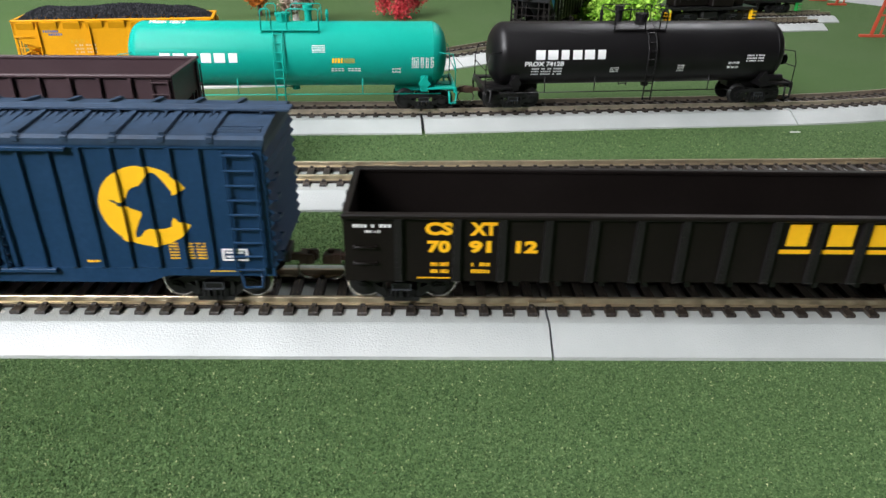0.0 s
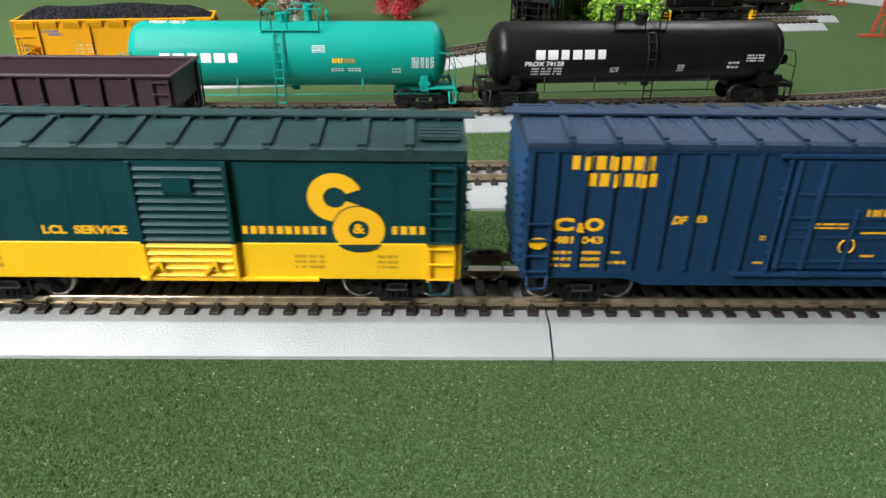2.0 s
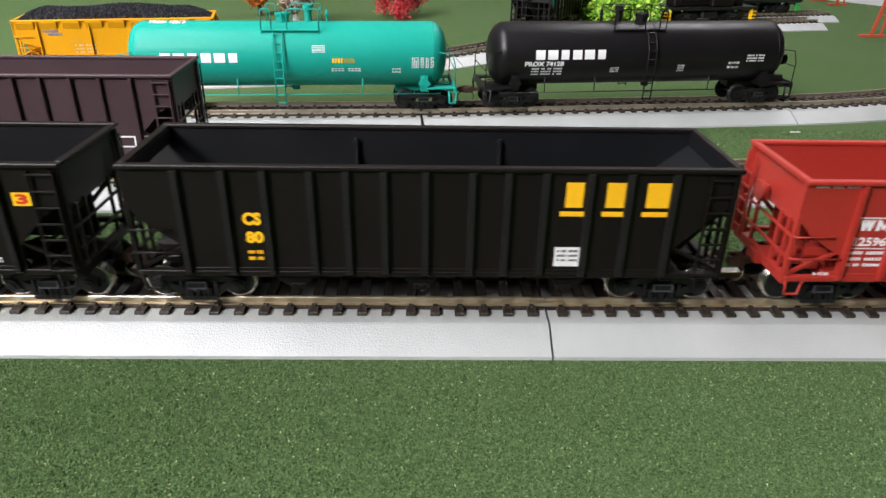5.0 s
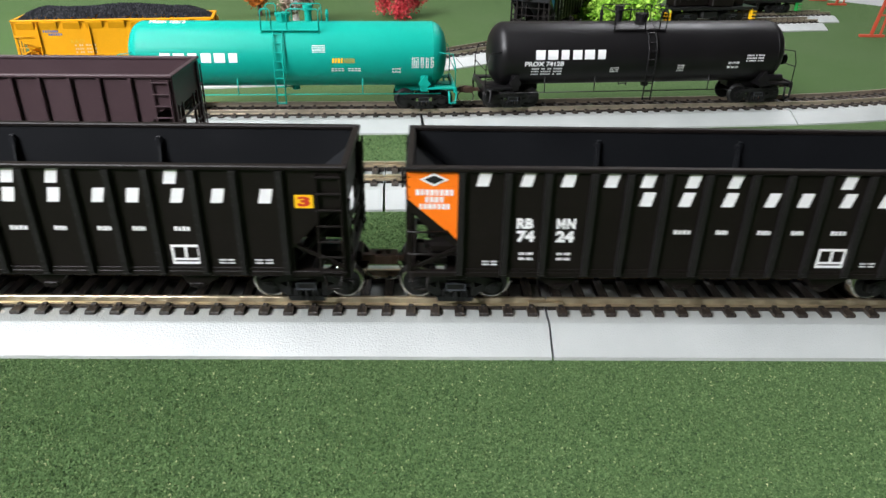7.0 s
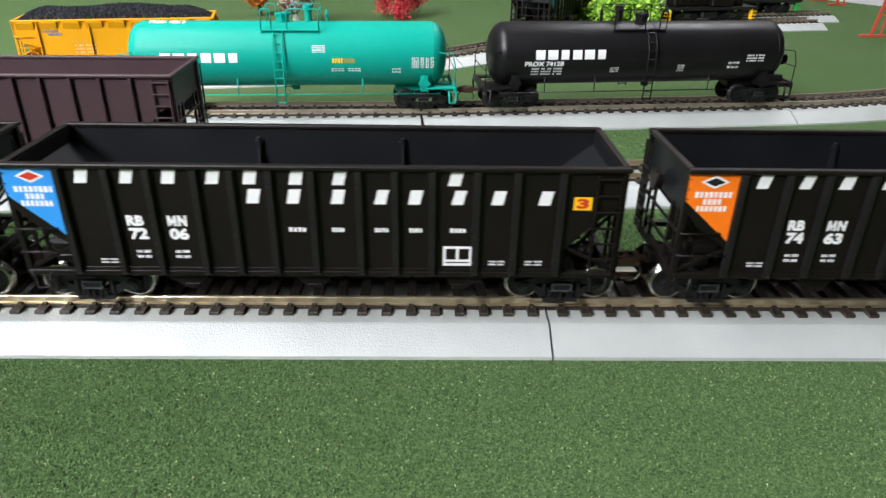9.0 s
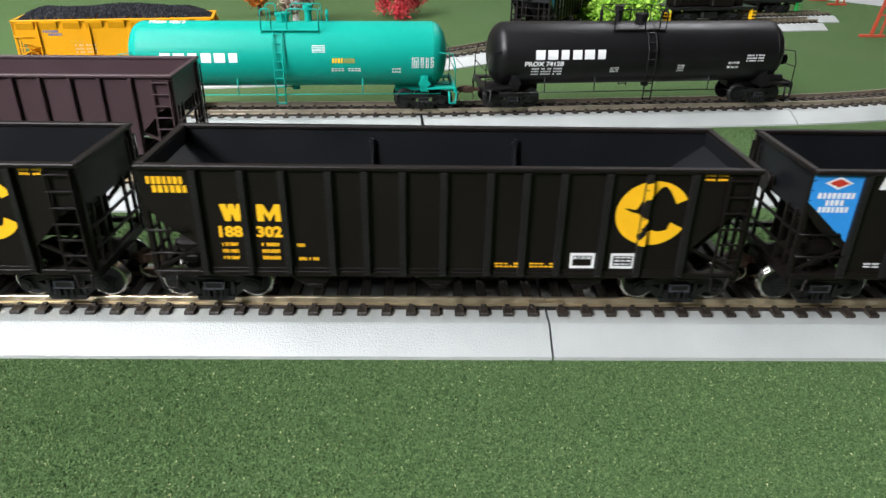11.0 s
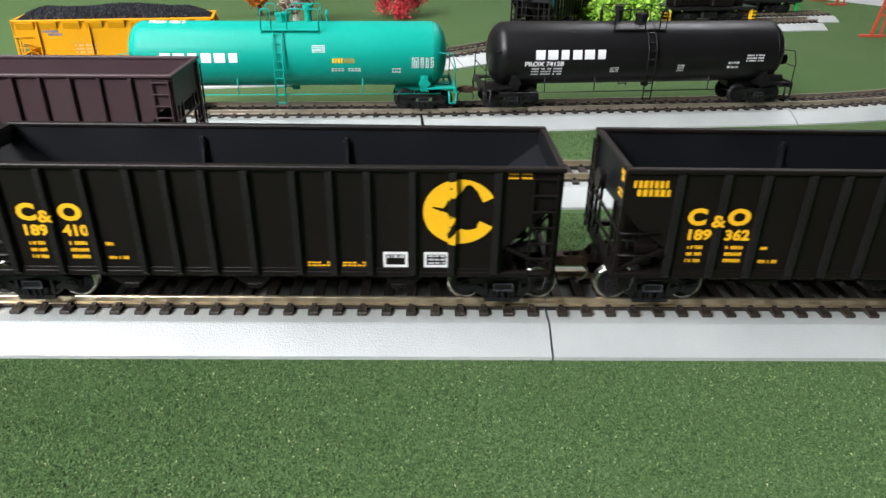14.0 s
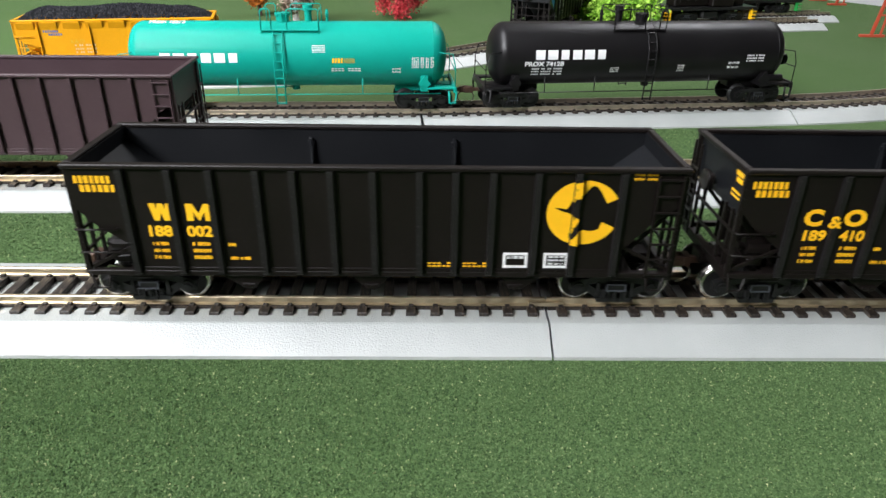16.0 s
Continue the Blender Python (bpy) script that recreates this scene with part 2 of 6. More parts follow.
def lathe(bm, prof, axis_at, axis="y", seg=28, mats=None):
    """Turns a profile of (offset along the axis, radius) into a body."""
    rings = []
    for o, r in prof:
        ring = []
        for i in range(seg):
            a = 2 * math.pi * i / seg
            c, s = r * math.cos(a), r * math.sin(a)
            p = {"y": (c, o, s), "x": (o, c, s), "z": (c, s, o)}[axis]
            ring.append(bm.verts.new(Vector(p) + Vector(axis_at)))
        rings.append(ring)
    for k, (p, q) in enumerate(zip(rings, rings[1:])):
        for i in range(seg):
            j = (i + 1) % seg
            f = bm.faces.new((p[i], p[j], q[j], q[i]))
            f.smooth = True
            if mats:
                f.material_index = mats[k]
    for ring in (rings[0], rings[-1]):
        bm.faces.new(ring)


def closed(bm):
    bmesh.ops.recalc_face_normals(bm, faces=bm.faces)
    return bm


KEPT = {}


def kept(key, make, mats):
    """A mesh that many parts share."""
    if key not in KEPT:
        bm = closed(make())
        bmesh.ops.scale(bm, vec=(MM, MM, MM), verts=bm.verts)
        me = bpy.data.meshes.new(key)
        bm.to_mesh(me)
        bm.free()
        for m in mats:
            me.materials.append(m)
        KEPT[key] = me
    return KEPT[key]


# ---------------------------------------------------------------- lettering
def flat_text(words, shear=0.0, bold=0.02):
    cu = bpy.data.curves.new("lettering", "FONT")
    cu.body, cu.size, cu.shear, cu.offset, cu.resolution_u = words, 1.0, shear, bold, 3
    ob = bpy.data.objects.new("lettering", cu)
    me = bpy.data.meshes.new_from_object(ob)
    bpy.data.objects.remove(ob)
    bpy.data.curves.remove(cu)
    bm = bmesh.new()
    bm.from_mesh(me)
    bpy.data.meshes.remove(me)
    return bm


STROKES = {
    "M": (((0, 0), (0.27, 0), (0.27, 1), (0, 1)), ((0.73, 0), (1, 0), (1, 1), (0.73, 1)), ((0.27, 1), (0.27, 0.52), (0.5, 0.0), (0.5, 0.45)), ((0.73, 1), (0.5, 0.45), (0.5, 0.0), (0.73, 0.52))),
    "N": (((0, 0), (0.27, 0), (0.27, 1), (0, 1)), ((0.73, 0), (1, 0), (1, 1), (0.73, 1)), ((0.27, 1), (0.27, 0.56), (0.73, 0.0), (0.73, 0.44))),
    "W": (((0, 1), (0.17, 0), (0.40, 0), (0.27, 1)), ((0.40, 0), (0.61, 1), (0.39, 1), (0.17, 0)), ((0.39, 1), (0.61, 1), (0.83, 0), (0.60, 0)), ((0.83, 0), (1.0, 1), (0.73, 1), (0.60, 0))),
    "B": (((0, 0), (0.3, 0), (0.3, 1), (0, 1)), ((0.3, 0), (0.8, 0), (0.92, 0.2), (0.3, 0.2)), ((0.3, 0.42), (0.85, 0.42), (0.85, 0.6), (0.3, 0.6)), ((0.3, 0.8), (0.88, 0.8), (0.76, 1), (0.3, 1)), ((0.64, 0.6), (0.85, 0.6), (0.88, 0.8), (0.64, 0.8)), ((0.66, 0.2), (0.92, 0.2), (0.95, 0.42), (0.66, 0.42))),
}


def cut_letters(words, gap=0.16):
    """Heavy letters made of straight strokes."""
    bm = bmesh.new()
    for i, c in enumerate(words):
        for pts in STROKES[c]:
            poly(bm, [(x + i * (1 + gap), y) for x, y in pts])
    return bm


def fit_side(bm, x0, z0, x1, z1, y):
    """Lays a flat drawing (x, y) into the box x0..x1, z0..z1 of a side that faces -y."""
    xs, ys = [v.co.x for v in bm.verts], [v.co.y for v in bm.verts]
    ax, ay = min(xs), min(ys)
    kx, ky = (x1 - x0) / (max(xs) - ax), (z1 - z0) / (max(ys) - ay)
    for v in bm.verts:
        v.co = Vector((x0 + (v.co.x - ax) * kx, y, z0 + (v.co.y - ay) * ky))
    return bm


def poly(bm, pts):
    bm.faces.new([bm.verts.new((x, y, 0)) for x, y in pts])


def rect(bm, x0, y0, x1, y1, lean=0.0):
    poly(bm, ((x0 + lean * y0, y0), (x1 + lean * y0, y0), (x1 + lean * y1, y1), (x0 + lean * y1, y1)))


def frame_rect(bm, x0, y0, x1, y1, t, lean=0.0):
    rect(bm, x0, y0, x1, y0 + t, lean), rect(bm, x0, y1 - t, x1, y1, lean)
    rect(bm, x0, y0 + t, x0 + t, y1 - t, lean), rect(bm, x1 - t, y0 + t, x1, y1 - t, lean)


def block_glyph(bm, x, w, h, k, lean=0.0):
    """A plain solid block in place of a letter of a company's name."""
    inset = (0.08, 0.14, 0.04)[k % 3] * w
    rect(bm, x + inset, 0, x + w - inset, h, lean)


def block_word(n, lean=0.0, w=1.0, gap=0.22, h=1.1):
    bm = bmesh.new()
    for i in range(n):
        block_glyph(bm, i * (w + gap), w, h, (i * 2 + n) % 3, lean)
    return bm


def bars(widths, rows=1, gap=0.25):
    """Small print that cannot be read: rows of broken bars."""
    bm = bmesh.new()
    rnd = random.Random(len(widths) * 7 + rows)
    for r in range(rows):
        x = 0.0
        for w in widths:
            n = max(2, round(w * 3.6))
            for k in range(n):
                if rnd.random() < 0.93 or k in (0, n - 1):
                    rect(bm, x + k * w / n, r * 1.9, x + (k + 0.74) * w / n, r * 1.9 + rnd.choice((1.0, 1.0, 0.9)))
            x += w + gap
    return bm


def cat_mark():
    """Round mark with a wide opening and a leaping blank inside."""
    bm = bmesh.new()
    outer, inner = [], []
    n = 204
    edge = ((27, 0.68), (45, 0.72), (60, 0.80), (72, 0.88), (79, 0.84), (88, 0.62), (100, 0.52), (122, 0.52), (150, 0.45), (165, 0.47), (168, 0.80), (171, 0.72),
            (180, 0.40), (200, 0.24), (225, 0.18), (238, 0.24), (243, 0.74), (247, 0.86), (252, 0.80), (258, 0.62), (275, 0.52), (290, 0.60), (313, 0.68), (322, 0.62), (333, 0.60))
    for i in range(n + 1):
        d = 27 + 306 * i / n
        r = float(np.interp(d, [e[0] for e in edge], [e[1] for e in edge]))
        a = radians(d)
        outer.append((math.cos(a), math.sin(a)))
        inner.append((r * math.cos(a), r * math.sin(a)))
    for i in range(n):
        poly(bm, (outer[i], outer[i + 1], inner[i + 1], inner[i]))
    return bm


def ring_mark(a0, a1, r0, cx=0.0, cy=0.0, n=40, bm=None, r1=1.0):
    bm = bm or bmesh.new()
    for i in range(n):
        a, b = radians(a0 + (a1 - a0) * i / n), radians(a0 + (a1 - a0) * (i + 1) / n)
        poly(bm, [(cx + r * math.cos(t), cy + r * math.sin(t)) for r, t in ((r1, a), (r1, b), (r0, b), (r0, a))])
    return bm


def disc(bm, cx, cy, r, n=28):
    poly(bm, [(cx + r * math.cos(2 * math.pi * i / n), cy + r * math.sin(2 * math.pi * i / n)) for i in range(n)])


def mark(car, drawing, x0, z0, x1, z1, material, y, ribs=(), rib_y=0.0, name="lettering", label=""):
    """Prints a drawing on a car's side; where it crosses ribs it also lies on their faces."""
    bm = fit_side(drawing, x0, z0, x1, z1, y)
    extra = []
    for a, b in ribs:
        if b > x0 and a < x1:
            c = bm.copy()
            for at, no in ((a, (-1, 0, 0)), (b, (1, 0, 0))):
                bmesh.ops.bisect_plane(c, geom=c.verts[:] + c.edges[:] + c.faces[:], plane_co=(at, 0, 0), plane_no=no, clear_outer=True)
            for v in c.verts:
                v.co.y = rib_y
            me = bpy.data.meshes.new("strip")
            c.to_mesh(me)
            c.free()
            extra.append(me)
    for me in extra:
        bm.from_mesh(me)
        bpy.data.meshes.remove(me)
    bmesh.ops.remove_doubles(bm, verts=bm.verts, dist=1e-4)
    # a film of paint with its own edge
    faces = bm.faces[:]
    out = bmesh.ops.extrude_face_region(bm, geom=faces)
    for v in out["geom"]:
        if isinstance(v, bmesh.types.BMVert):
            v.co.y += 0.04
    closed(bm)
    for f in bm.faces:
        f.smooth = False
    return part(name, bm, material, car, label)


def say(car, words, x0, z0, x1, z1, material, y, shear=0.0, bold=0.02):
    if all(c in STROKES for c in words):
        return mark(car, cut_letters(words), x0, z0, x1, z1, material, y)
    return mark(car, flat_text(words, shear, bold), x0, z0, x1, z1, material, y)


# ---------------------------------------------------------------- running gear
WHEEL_R, AXLES = 5.6, 22.0


def wheelset_mesh():
    bm = bmesh.new()
    for s in (-1, 1):
        prof = [(8.9 * s, 0.01), (8.9 * s, 3.3), (9.0 * s, 3.7), (9.25 * s, 4.1), (9.4 * s, 4.6), (9.3 * s, 5.1), (9.0 * s, WHEEL_R - 0.1), (8.0 * s, WHEEL_R), (7.75 * s, WHEEL_R + 0.55), (7.35 * s, WHEEL_R + 0.55), (7.2 * s, 4.6), (7.6 * s, 3.6), (7.6 * s, 0.01)]
        lathe(bm, prof, (0, 0, 0), "y", 30, [1, 1, 1, 1, 0, 0, 0, 0, 0, 1, 1, 1])
        for k in range(6):
            a = k * math.pi / 3
            rod(bm, (2.4 * math.cos(a), 8.8 * s, 2.4 * math.sin(a)), (2.4 * math.cos(a), 9.05 * s, 2.4 * math.sin(a)), 0.35, 6)
    rod(bm, (0, -11, 0), (0, 11, 0), 1.0, 10)
    for f in bm.faces:
        c = f.calc_center_median()
        if c.length < 1.2 or abs(c.y) > 9.6 or math.hypot(c.x, c.z) < 3.6:
            f.material_index = 1
    return bm


def sideframe_mesh():
    """Cast frame that faces -y: journal boxes, arch bars, spring nest and a square key."""
    bm = bmesh.new()
    h, y0, y1 = AXLES / 2, -1.2, 1.0
    prism_y(bm, [(-h - 2.6, 7.2), (-h - 2.2, 4.2), (-h + 2.4, 4.2), (-h + 2.6, 6.6), (-5.4, 7.2), (5.4, 7.2), (h - 2.6, 6.6), (h - 2.4, 4.2), (h + 2.2, 4.2), (h + 2.6, 7.2), (h, 8.2), (6.0, 9.2), (-6.0, 9.2), (-h, 8.2)], y0, y1)
    for s in (-1, 1):
        prism_y(bm, [(s * (h - 2.6), 6.8), (s * (h - 2.4), 4.6), (s * 5.0, 1.6), (s * 3.2, 2.8), (s * 3.6, 4.0)], y0 + 0.2, y1)
        rod(bm, (s * h, -1.9, 5.6), (s * h, -1.0, 5.6), 1.9, 14)
        rod(bm, (s * h, -2.3, 5.6), (s * h, -1.8, 5.6), 1.1, 10)
        for q in (-1.1, 1.1):
            rod(bm, (s * h + q, -2.1, 6.4), (s * h + q, -1.8, 6.4), 0.3, 6)
        prism_y(bm, [(s * 4.6, 7.4), (s * 5.6, 7.4), (s * 5.6, 3.0), (s * 4.6, 3.0)], y0 - 0.3, y1)
    prism_y(bm, [(-5.2, 1.0), (5.2, 1.0), (5.6, 2.4), (-5.6, 2.4)], y0 - 0.5, y1)
    for x in (-3.0, 0.0, 3.0):
        for k in range(5):
            z = 2.5 + k * 0.55
            rod(bm, (x, -1.0, z), (x, -1.0, z + 0.34), 1.15, 10)
        rod(bm, (x, -1.0, 2.4), (x, -1.0, 5.2), 0.8, 8)
    box(bm, -2.9, 2.9, -2.2, 0.5, 5.2, 7.4, 0.25)
    # thin bars round the key stand for the highlight on its bevel
    for x0, x1, z0, z1 in ((-2.9, 2.9, 7.2, 7.5), (-2.9, 2.9, 5.1, 5.4), (-2.9, -2.55, 5.4, 7.2), (2.55, 2.9, 5.4, 7.2)):
        box(bm, x0, x1, -2.6, -2.1, z0, z1)
    for x in (-1.8, 0.0, 1.8):
        box(bm, x - 0.25, x + 0.25, -2.5, -2.1, 1.6, 5.0)
    for f in bm.faces:
        c = f.calc_center_median()
        if c.y < -2.3 and abs(c.x) < 4.5 and c.z > 5.05:
            f.material_index = 1
    return bm


def truck_bolster_mesh():
    bm = bmesh.new()
    box(bm, -3.0, 3.0, -9.0, 9.0, 4.8, 8.2, 0.4)
    box(bm, -6.5, -5.6, -8.0, 8.0, 3.0, 4.6), box(bm, 5.6, 6.5, -8.0, 8.0, 3.0, 4.6)
    rod(bm, (0, 0, 8), (0, 0, 10.4), 3.2, 14)
    return bm


WHEELS = []


def truck(car, x, wheels=None):
    """Two-axle truck whose wheels stand on the rails."""
    t = part("truck", kept("bolster", truck_bolster_mesh, [M_BLACK_TRUCK]), None, car, "", at_mm(x, 0, 0))
    side = kept("sideframe", sideframe_mesh, [M_BLACK_TRUCK, M_GREY_EDGE])
    part("sideframe", side, None, t, "", at_mm(0, -11.2, 0))
    part("sideframe", side, None, t, "", at_mm(0, 11.2, 0, 180))
    for s in (-1, 1):
        w = part("wheelset", kept("wheelset" if wheels is None else "dark_wheelset", wheelset_mesh, [wheels or M_STEEL, M_BLACK_TRUCK]), None, t, "" if wheels else "bright steel wheels on a black axle", at_mm(s * AXLES / 2, 0, WHEEL_R))
        WHEELS.append((w, s * AXLES / 2, car))
    return t


def coupler_mesh():
    """Knuckle coupler that points to +x, with its curved trip wire."""
    bm = bmesh.new()
    box(bm, -6, 3.2, -1.1, 1.1, 8.2, 10.2, 0.25)
    prism_x(bm, [(-2.1, 7.6), (2.1, 7.6), (2.1, 10.8), (-2.1, 10.8)], 3.0, 5.2)
    box(bm, 5.0, 8.4, 0.9, 2.5, 7.6, 10.8, 0.3), box(bm, 5.0, 7.4, -2.5, -1.1, 7.6, 10.8, 0.3)
    box(bm, 7.2, 8.2, -0.6, 1.0, 7.8, 10.6, 0.2)
    pts = []
    for i in range(13):
        a = radians(90 + 190 * i / 12)
        pts.append((4.6 + 3.6 * math.cos(a) + 1.0, 0.3, 4.6 + 3.2 * math.sin(a)))
    return bm, pts


def coupler(car, x, face):
    def body():
        return coupler_mesh()[0]

    def wire():
        bm = bmesh.new()
        path_rods(bm, coupler_mesh()[1], 0.34, 8)
        return bm
    c = part("coupler", kept("coupler", body, [M_BRONZE]), None, car, "brown knuckle coupler", at_mm(x, 0, 0, 0 if face > 0 else 180))
    part("trip_wire", kept("trip_wire", wire, [M_STEEL]), None, c, "curved steel trip wire")
    return c


# ---------------------------------------------------------------- hoppers
def rib_mesh(w, d, z0, z1, rivets):
    bm = bmesh.new()
    prism_x(bm, [(0, z0), (0, z1), (-d, z1), (-d, z0 + 0.9), (-d * 0.2, z0)], -w / 2, w / 2)
    bmesh.ops.bevel(bm, geom=[e for e in bm.edges if all(v.co.y < -d * 0.9 for v in e.verts) and abs(e.verts[0].co.z - e.verts[1].co.z) > 1], offset=0.28, segments=2, affect="EDGES")
    n = 11
    for i in range(rivets and n):
        z = z0 + 1.6 + (z1 - z0 - 3.2) * i / (n - 1)
        for x in (-w * 0.22,):
            box(bm, x - 0.22, x + 0.22, -d - 0.16, -d + 0.05, z - 0.22, z + 0.22)
    return bm


def ladder(car, x0, x1, y, z0, z1, n, material, name="ladder", gap=1.0, r=0.34, label=""):
    """Side ladder: two rails, rungs held clear of the side."""
    bm = bmesh.new()
    for x in (x0, x1):
        box(bm, x - 0.3, x + 0.3, y - gap - 0.3, y - gap + 0.4, z0, z1)
        for z in (z0 + 0.6, z1 - 0.6):
            box(bm, x - 0.25, x + 0.25, y - gap, y + 0.1, z - 0.25, z + 0.25)
    rails = part(name, closed(bm), material, car, label)
    for i in range(n):
        z = z0 + 0.8 + (z1 - z0 - 1.8) * i / (n - 1)
        bm = bmesh.new()
        rod(bm, (x0 - 0.4, y - gap - 0.1, z), (x1 + 0.4, y - gap - 0.1, z), r, 7)
        part("rung", closed(bm), material, rails)
    return rails


def grab(car, x0, x1, y, z, material, out=1.1):
    bm = bmesh.new()
    path_rods(bm, [(x0, y + 0.3, z), (x0, y - out, z), (x1, y - out, z), (x1, y + 0.3, z)], 0.32, 6)
    return part("grab_iron", closed(bm), material, car)


def hopper(name, m, material, label, L=165.0, hw=18.3, top=45.4, sill=13.8, ribs=(), bays=3, cut=15.5, drop=11.5, braces=(0.357, 0.627), truck_in=14.0, rib_w=2.0, ends=True, group="freight cars of the train", load=False, rivets=True):
    """Open hopper car. ribs: distances from the left end. cut: length of the open bay at either end under the slope sheet."""
    car = thing(name, m, label, "hopper car", group)
    h, t = L / 2, 0.8
    inner = M_BLACK_IN if material is M_BLACK else material
    # sides: sheets with the ends cut off along the slope of the floor
    for s in (-1, 1):
        bm = bmesh.new()
        pts = [(-h, top - 0.5), (-h, top - drop), (-h + 4.8, top - drop - 5.6), (-h + cut, sill + 6.5), (-h + cut, sill), (h - cut, sill), (h - cut, sill + 7.5), (h - 8.0, top - drop - 4.5), (h - 2.0, top - drop), (h - 2.0, top - 0.5)]
        y = s * hw
        prism_y(bm, pts, min(y, y - s * t), max(y, y - s * t))
        closed(bm)
        for f in bm.faces:
            f.material_index = int(f.normal.y * s < -0.9)
        part("side_sheet", bm, [material, inner], car)
        # corner post and bottom chord
        bm = bmesh.new()
        for x in (-h + 0.6, h - 0.9):
            box(bm, x - 0.8, x + 0.8, min(y, y - s * 1.4), max(y, y - s * 1.4), sill - 1.2, top - 0.5, 0.15)
            for i in range(10):
                z = sill + 3 + (top - sill - 6) * i / 9
                box(bm, x - 0.2, x + 0.2, y - 0.18, y + 0.18, z - 0.2, z + 0.2)
        box(bm, -h + 0.4, h - 0.4, min(y + s * 0.35, y - s * 1.6), max(y + s * 0.35, y - s * 1.6), sill - 1.4, sill + 0.2, 0.15)
        box(bm, -h + cut, h - cut, min(y + s * 0.3, y), max(y + s * 0.3, y), sill + 0.2, sill + 1.3, 0.08)
        if rivets:
            x = -h + cut + 1
            while x < h - cut:
                box(bm, x - 0.22, x + 0.22, y + s * 0.3 - 0.16, y + s * 0.3 + 0.16, sill + 0.55, sill + 0.95)
                x += 2.4
        part("side_sill", closed(bm), material, car)
    # top chord
    bm = bmesh.new()
    for s in (-1, 1):
        box(bm, -h - 0.3, h + 0.3, min(s * (hw - 1.2), s * (hw + 1.2)), max(s * (hw - 1.2), s * (hw + 1.2)), top - 1.3, top, 0.3)
        x0 = s * h
        box(bm, min(x0 - s * 1.7, x0 + s * 0.3), max(x0 - s * 1.7, x0 + s * 0.3), -hw + 1.2, hw - 1.2, top - 1.3, top - 0.05, 0.2)
    part("top_chord", closed(bm), material, car)
    # ends, slope sheets and floor
    bm = bmesh.new()
    fl = sill + 2.0
    for s in (-1, 1):
        xe = s * (h - 1.2)
        box(bm, min(xe, xe - s * t), max(xe, xe - s * t), -hw + t, hw - t, top - drop - 3.0, top - 1.0)
        a, b = (s * (h - 2.1), top - 6.0), (s * (h - cut - 16.0), fl)
        prism_y(bm, [a, (a[0], a[1] + 0.9), (b[0], b[1] + 0.9), b], -hw + t, hw - t)
        part("slope_sheet", closed(bm), inner, car)
        bm = bmesh.new()
        prism_y(bm, [(s * (h - 5.5), top - drop - 5.6), (s * (h - 5.5), sill - 0.5), (s * (h - cut - 12), sill - 0.5), (s * (h - cut - 12), fl + 1.5)], 5.0, 5.7)
        part("web_plate", closed(bm), material, car)
        bm = bmesh.new()
    box(bm, -h + cut + 16, h - cut - 16, -hw + t, hw - t, fl - 0.6, fl + 0.4)
    part("floor_sheet", closed(bm), inner, car)
    # chutes
    chutes = {3: ((34.0, 44.4, 50.0), (71.4, 79.4, 86.2), (115.0, 120.6, 131.0)),
              2: ((35.2, 43.6, 46.6), (66.0, 69.5, 79.6)),
              4: ((20.0, 29.0, 41.0), (42.0, 51.0, 62.0), (63.0, 73.0, 83.0), (84.0, 95.0, 105.0))}[bays]
    for x0, tip, x1 in chutes:
        bm = bmesh.new()
        x0, tip, x1 = x0 - h, tip - h, x1 - h
        prism_y(bm, [(x0, sill - 0.6), (x1, sill - 0.6), (tip + 1.6, sill - 6.4), (tip + 0.4, sill - 7.0), (tip - 1.8, sill - 6.4)], -hw + 2.0, hw - 2.0)
        box(bm, tip - 2.2, tip + 2.0, -hw + 1.4, -hw + 2.2, sill - 6.2, sill - 4.8, 0.2)
        rod(bm, (tip, -hw + 1.0, sill - 5.6), (tip, hw - 1.0, sill - 5.6), 0.6, 8)
        part("discharge_chute", closed(bm), material, car)
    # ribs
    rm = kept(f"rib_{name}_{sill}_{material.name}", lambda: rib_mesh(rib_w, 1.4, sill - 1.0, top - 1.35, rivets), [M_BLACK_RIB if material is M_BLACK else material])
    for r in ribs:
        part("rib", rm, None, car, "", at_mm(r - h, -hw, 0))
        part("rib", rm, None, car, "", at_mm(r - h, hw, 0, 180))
    # gussets inside
    for q in braces:
        bm = bmesh.new()
        x = q * L - h
        for s in (-1, 1):
            prism_x(bm, [(s * (hw - 0.8), top - 3.8), (s * (hw - 1.6), top - 3.8), (s * (hw - 7.0), fl + 0.4), (s * (hw - 0.8), fl + 0.4)], x - 0.3, x + 0.3)
            box(bm, x - 0.55, x + 0.55, min(s * (hw - 2.2), s * (hw - 0.8)), max(s * (hw - 2.2), s * (hw - 0.8)), fl, top - 3.6, 0.1)
            box(bm, x - 1.1, x + 1.1, min(s * (hw - 1.8), s * (hw - 0.8)), max(s * (hw - 1.8), s * (hw - 0.8)), top - 6.0, top - 4.6, 0.1)
        box(bm, x - 0.5, x + 0.5, -hw + 1, hw - 1, fl, fl + 9.0)
        part("cross_brace", closed(bm), inner, car)
    # centre sill and couplers
    bm = bmesh.new()
    box(bm, -h - 1.5, h + 1.5, -3.4, 3.4, 9.2, 12.6, 0.3)
    for s in (-1, 1):
        box(bm, min(s * (h - truck_in - 3), s * (h - truck_in + 3)), max(s * (h - truck_in - 3), s * (h - truck_in + 3)), -hw + 1.5, hw - 1.5, 10.4, 13.4, 0.3)
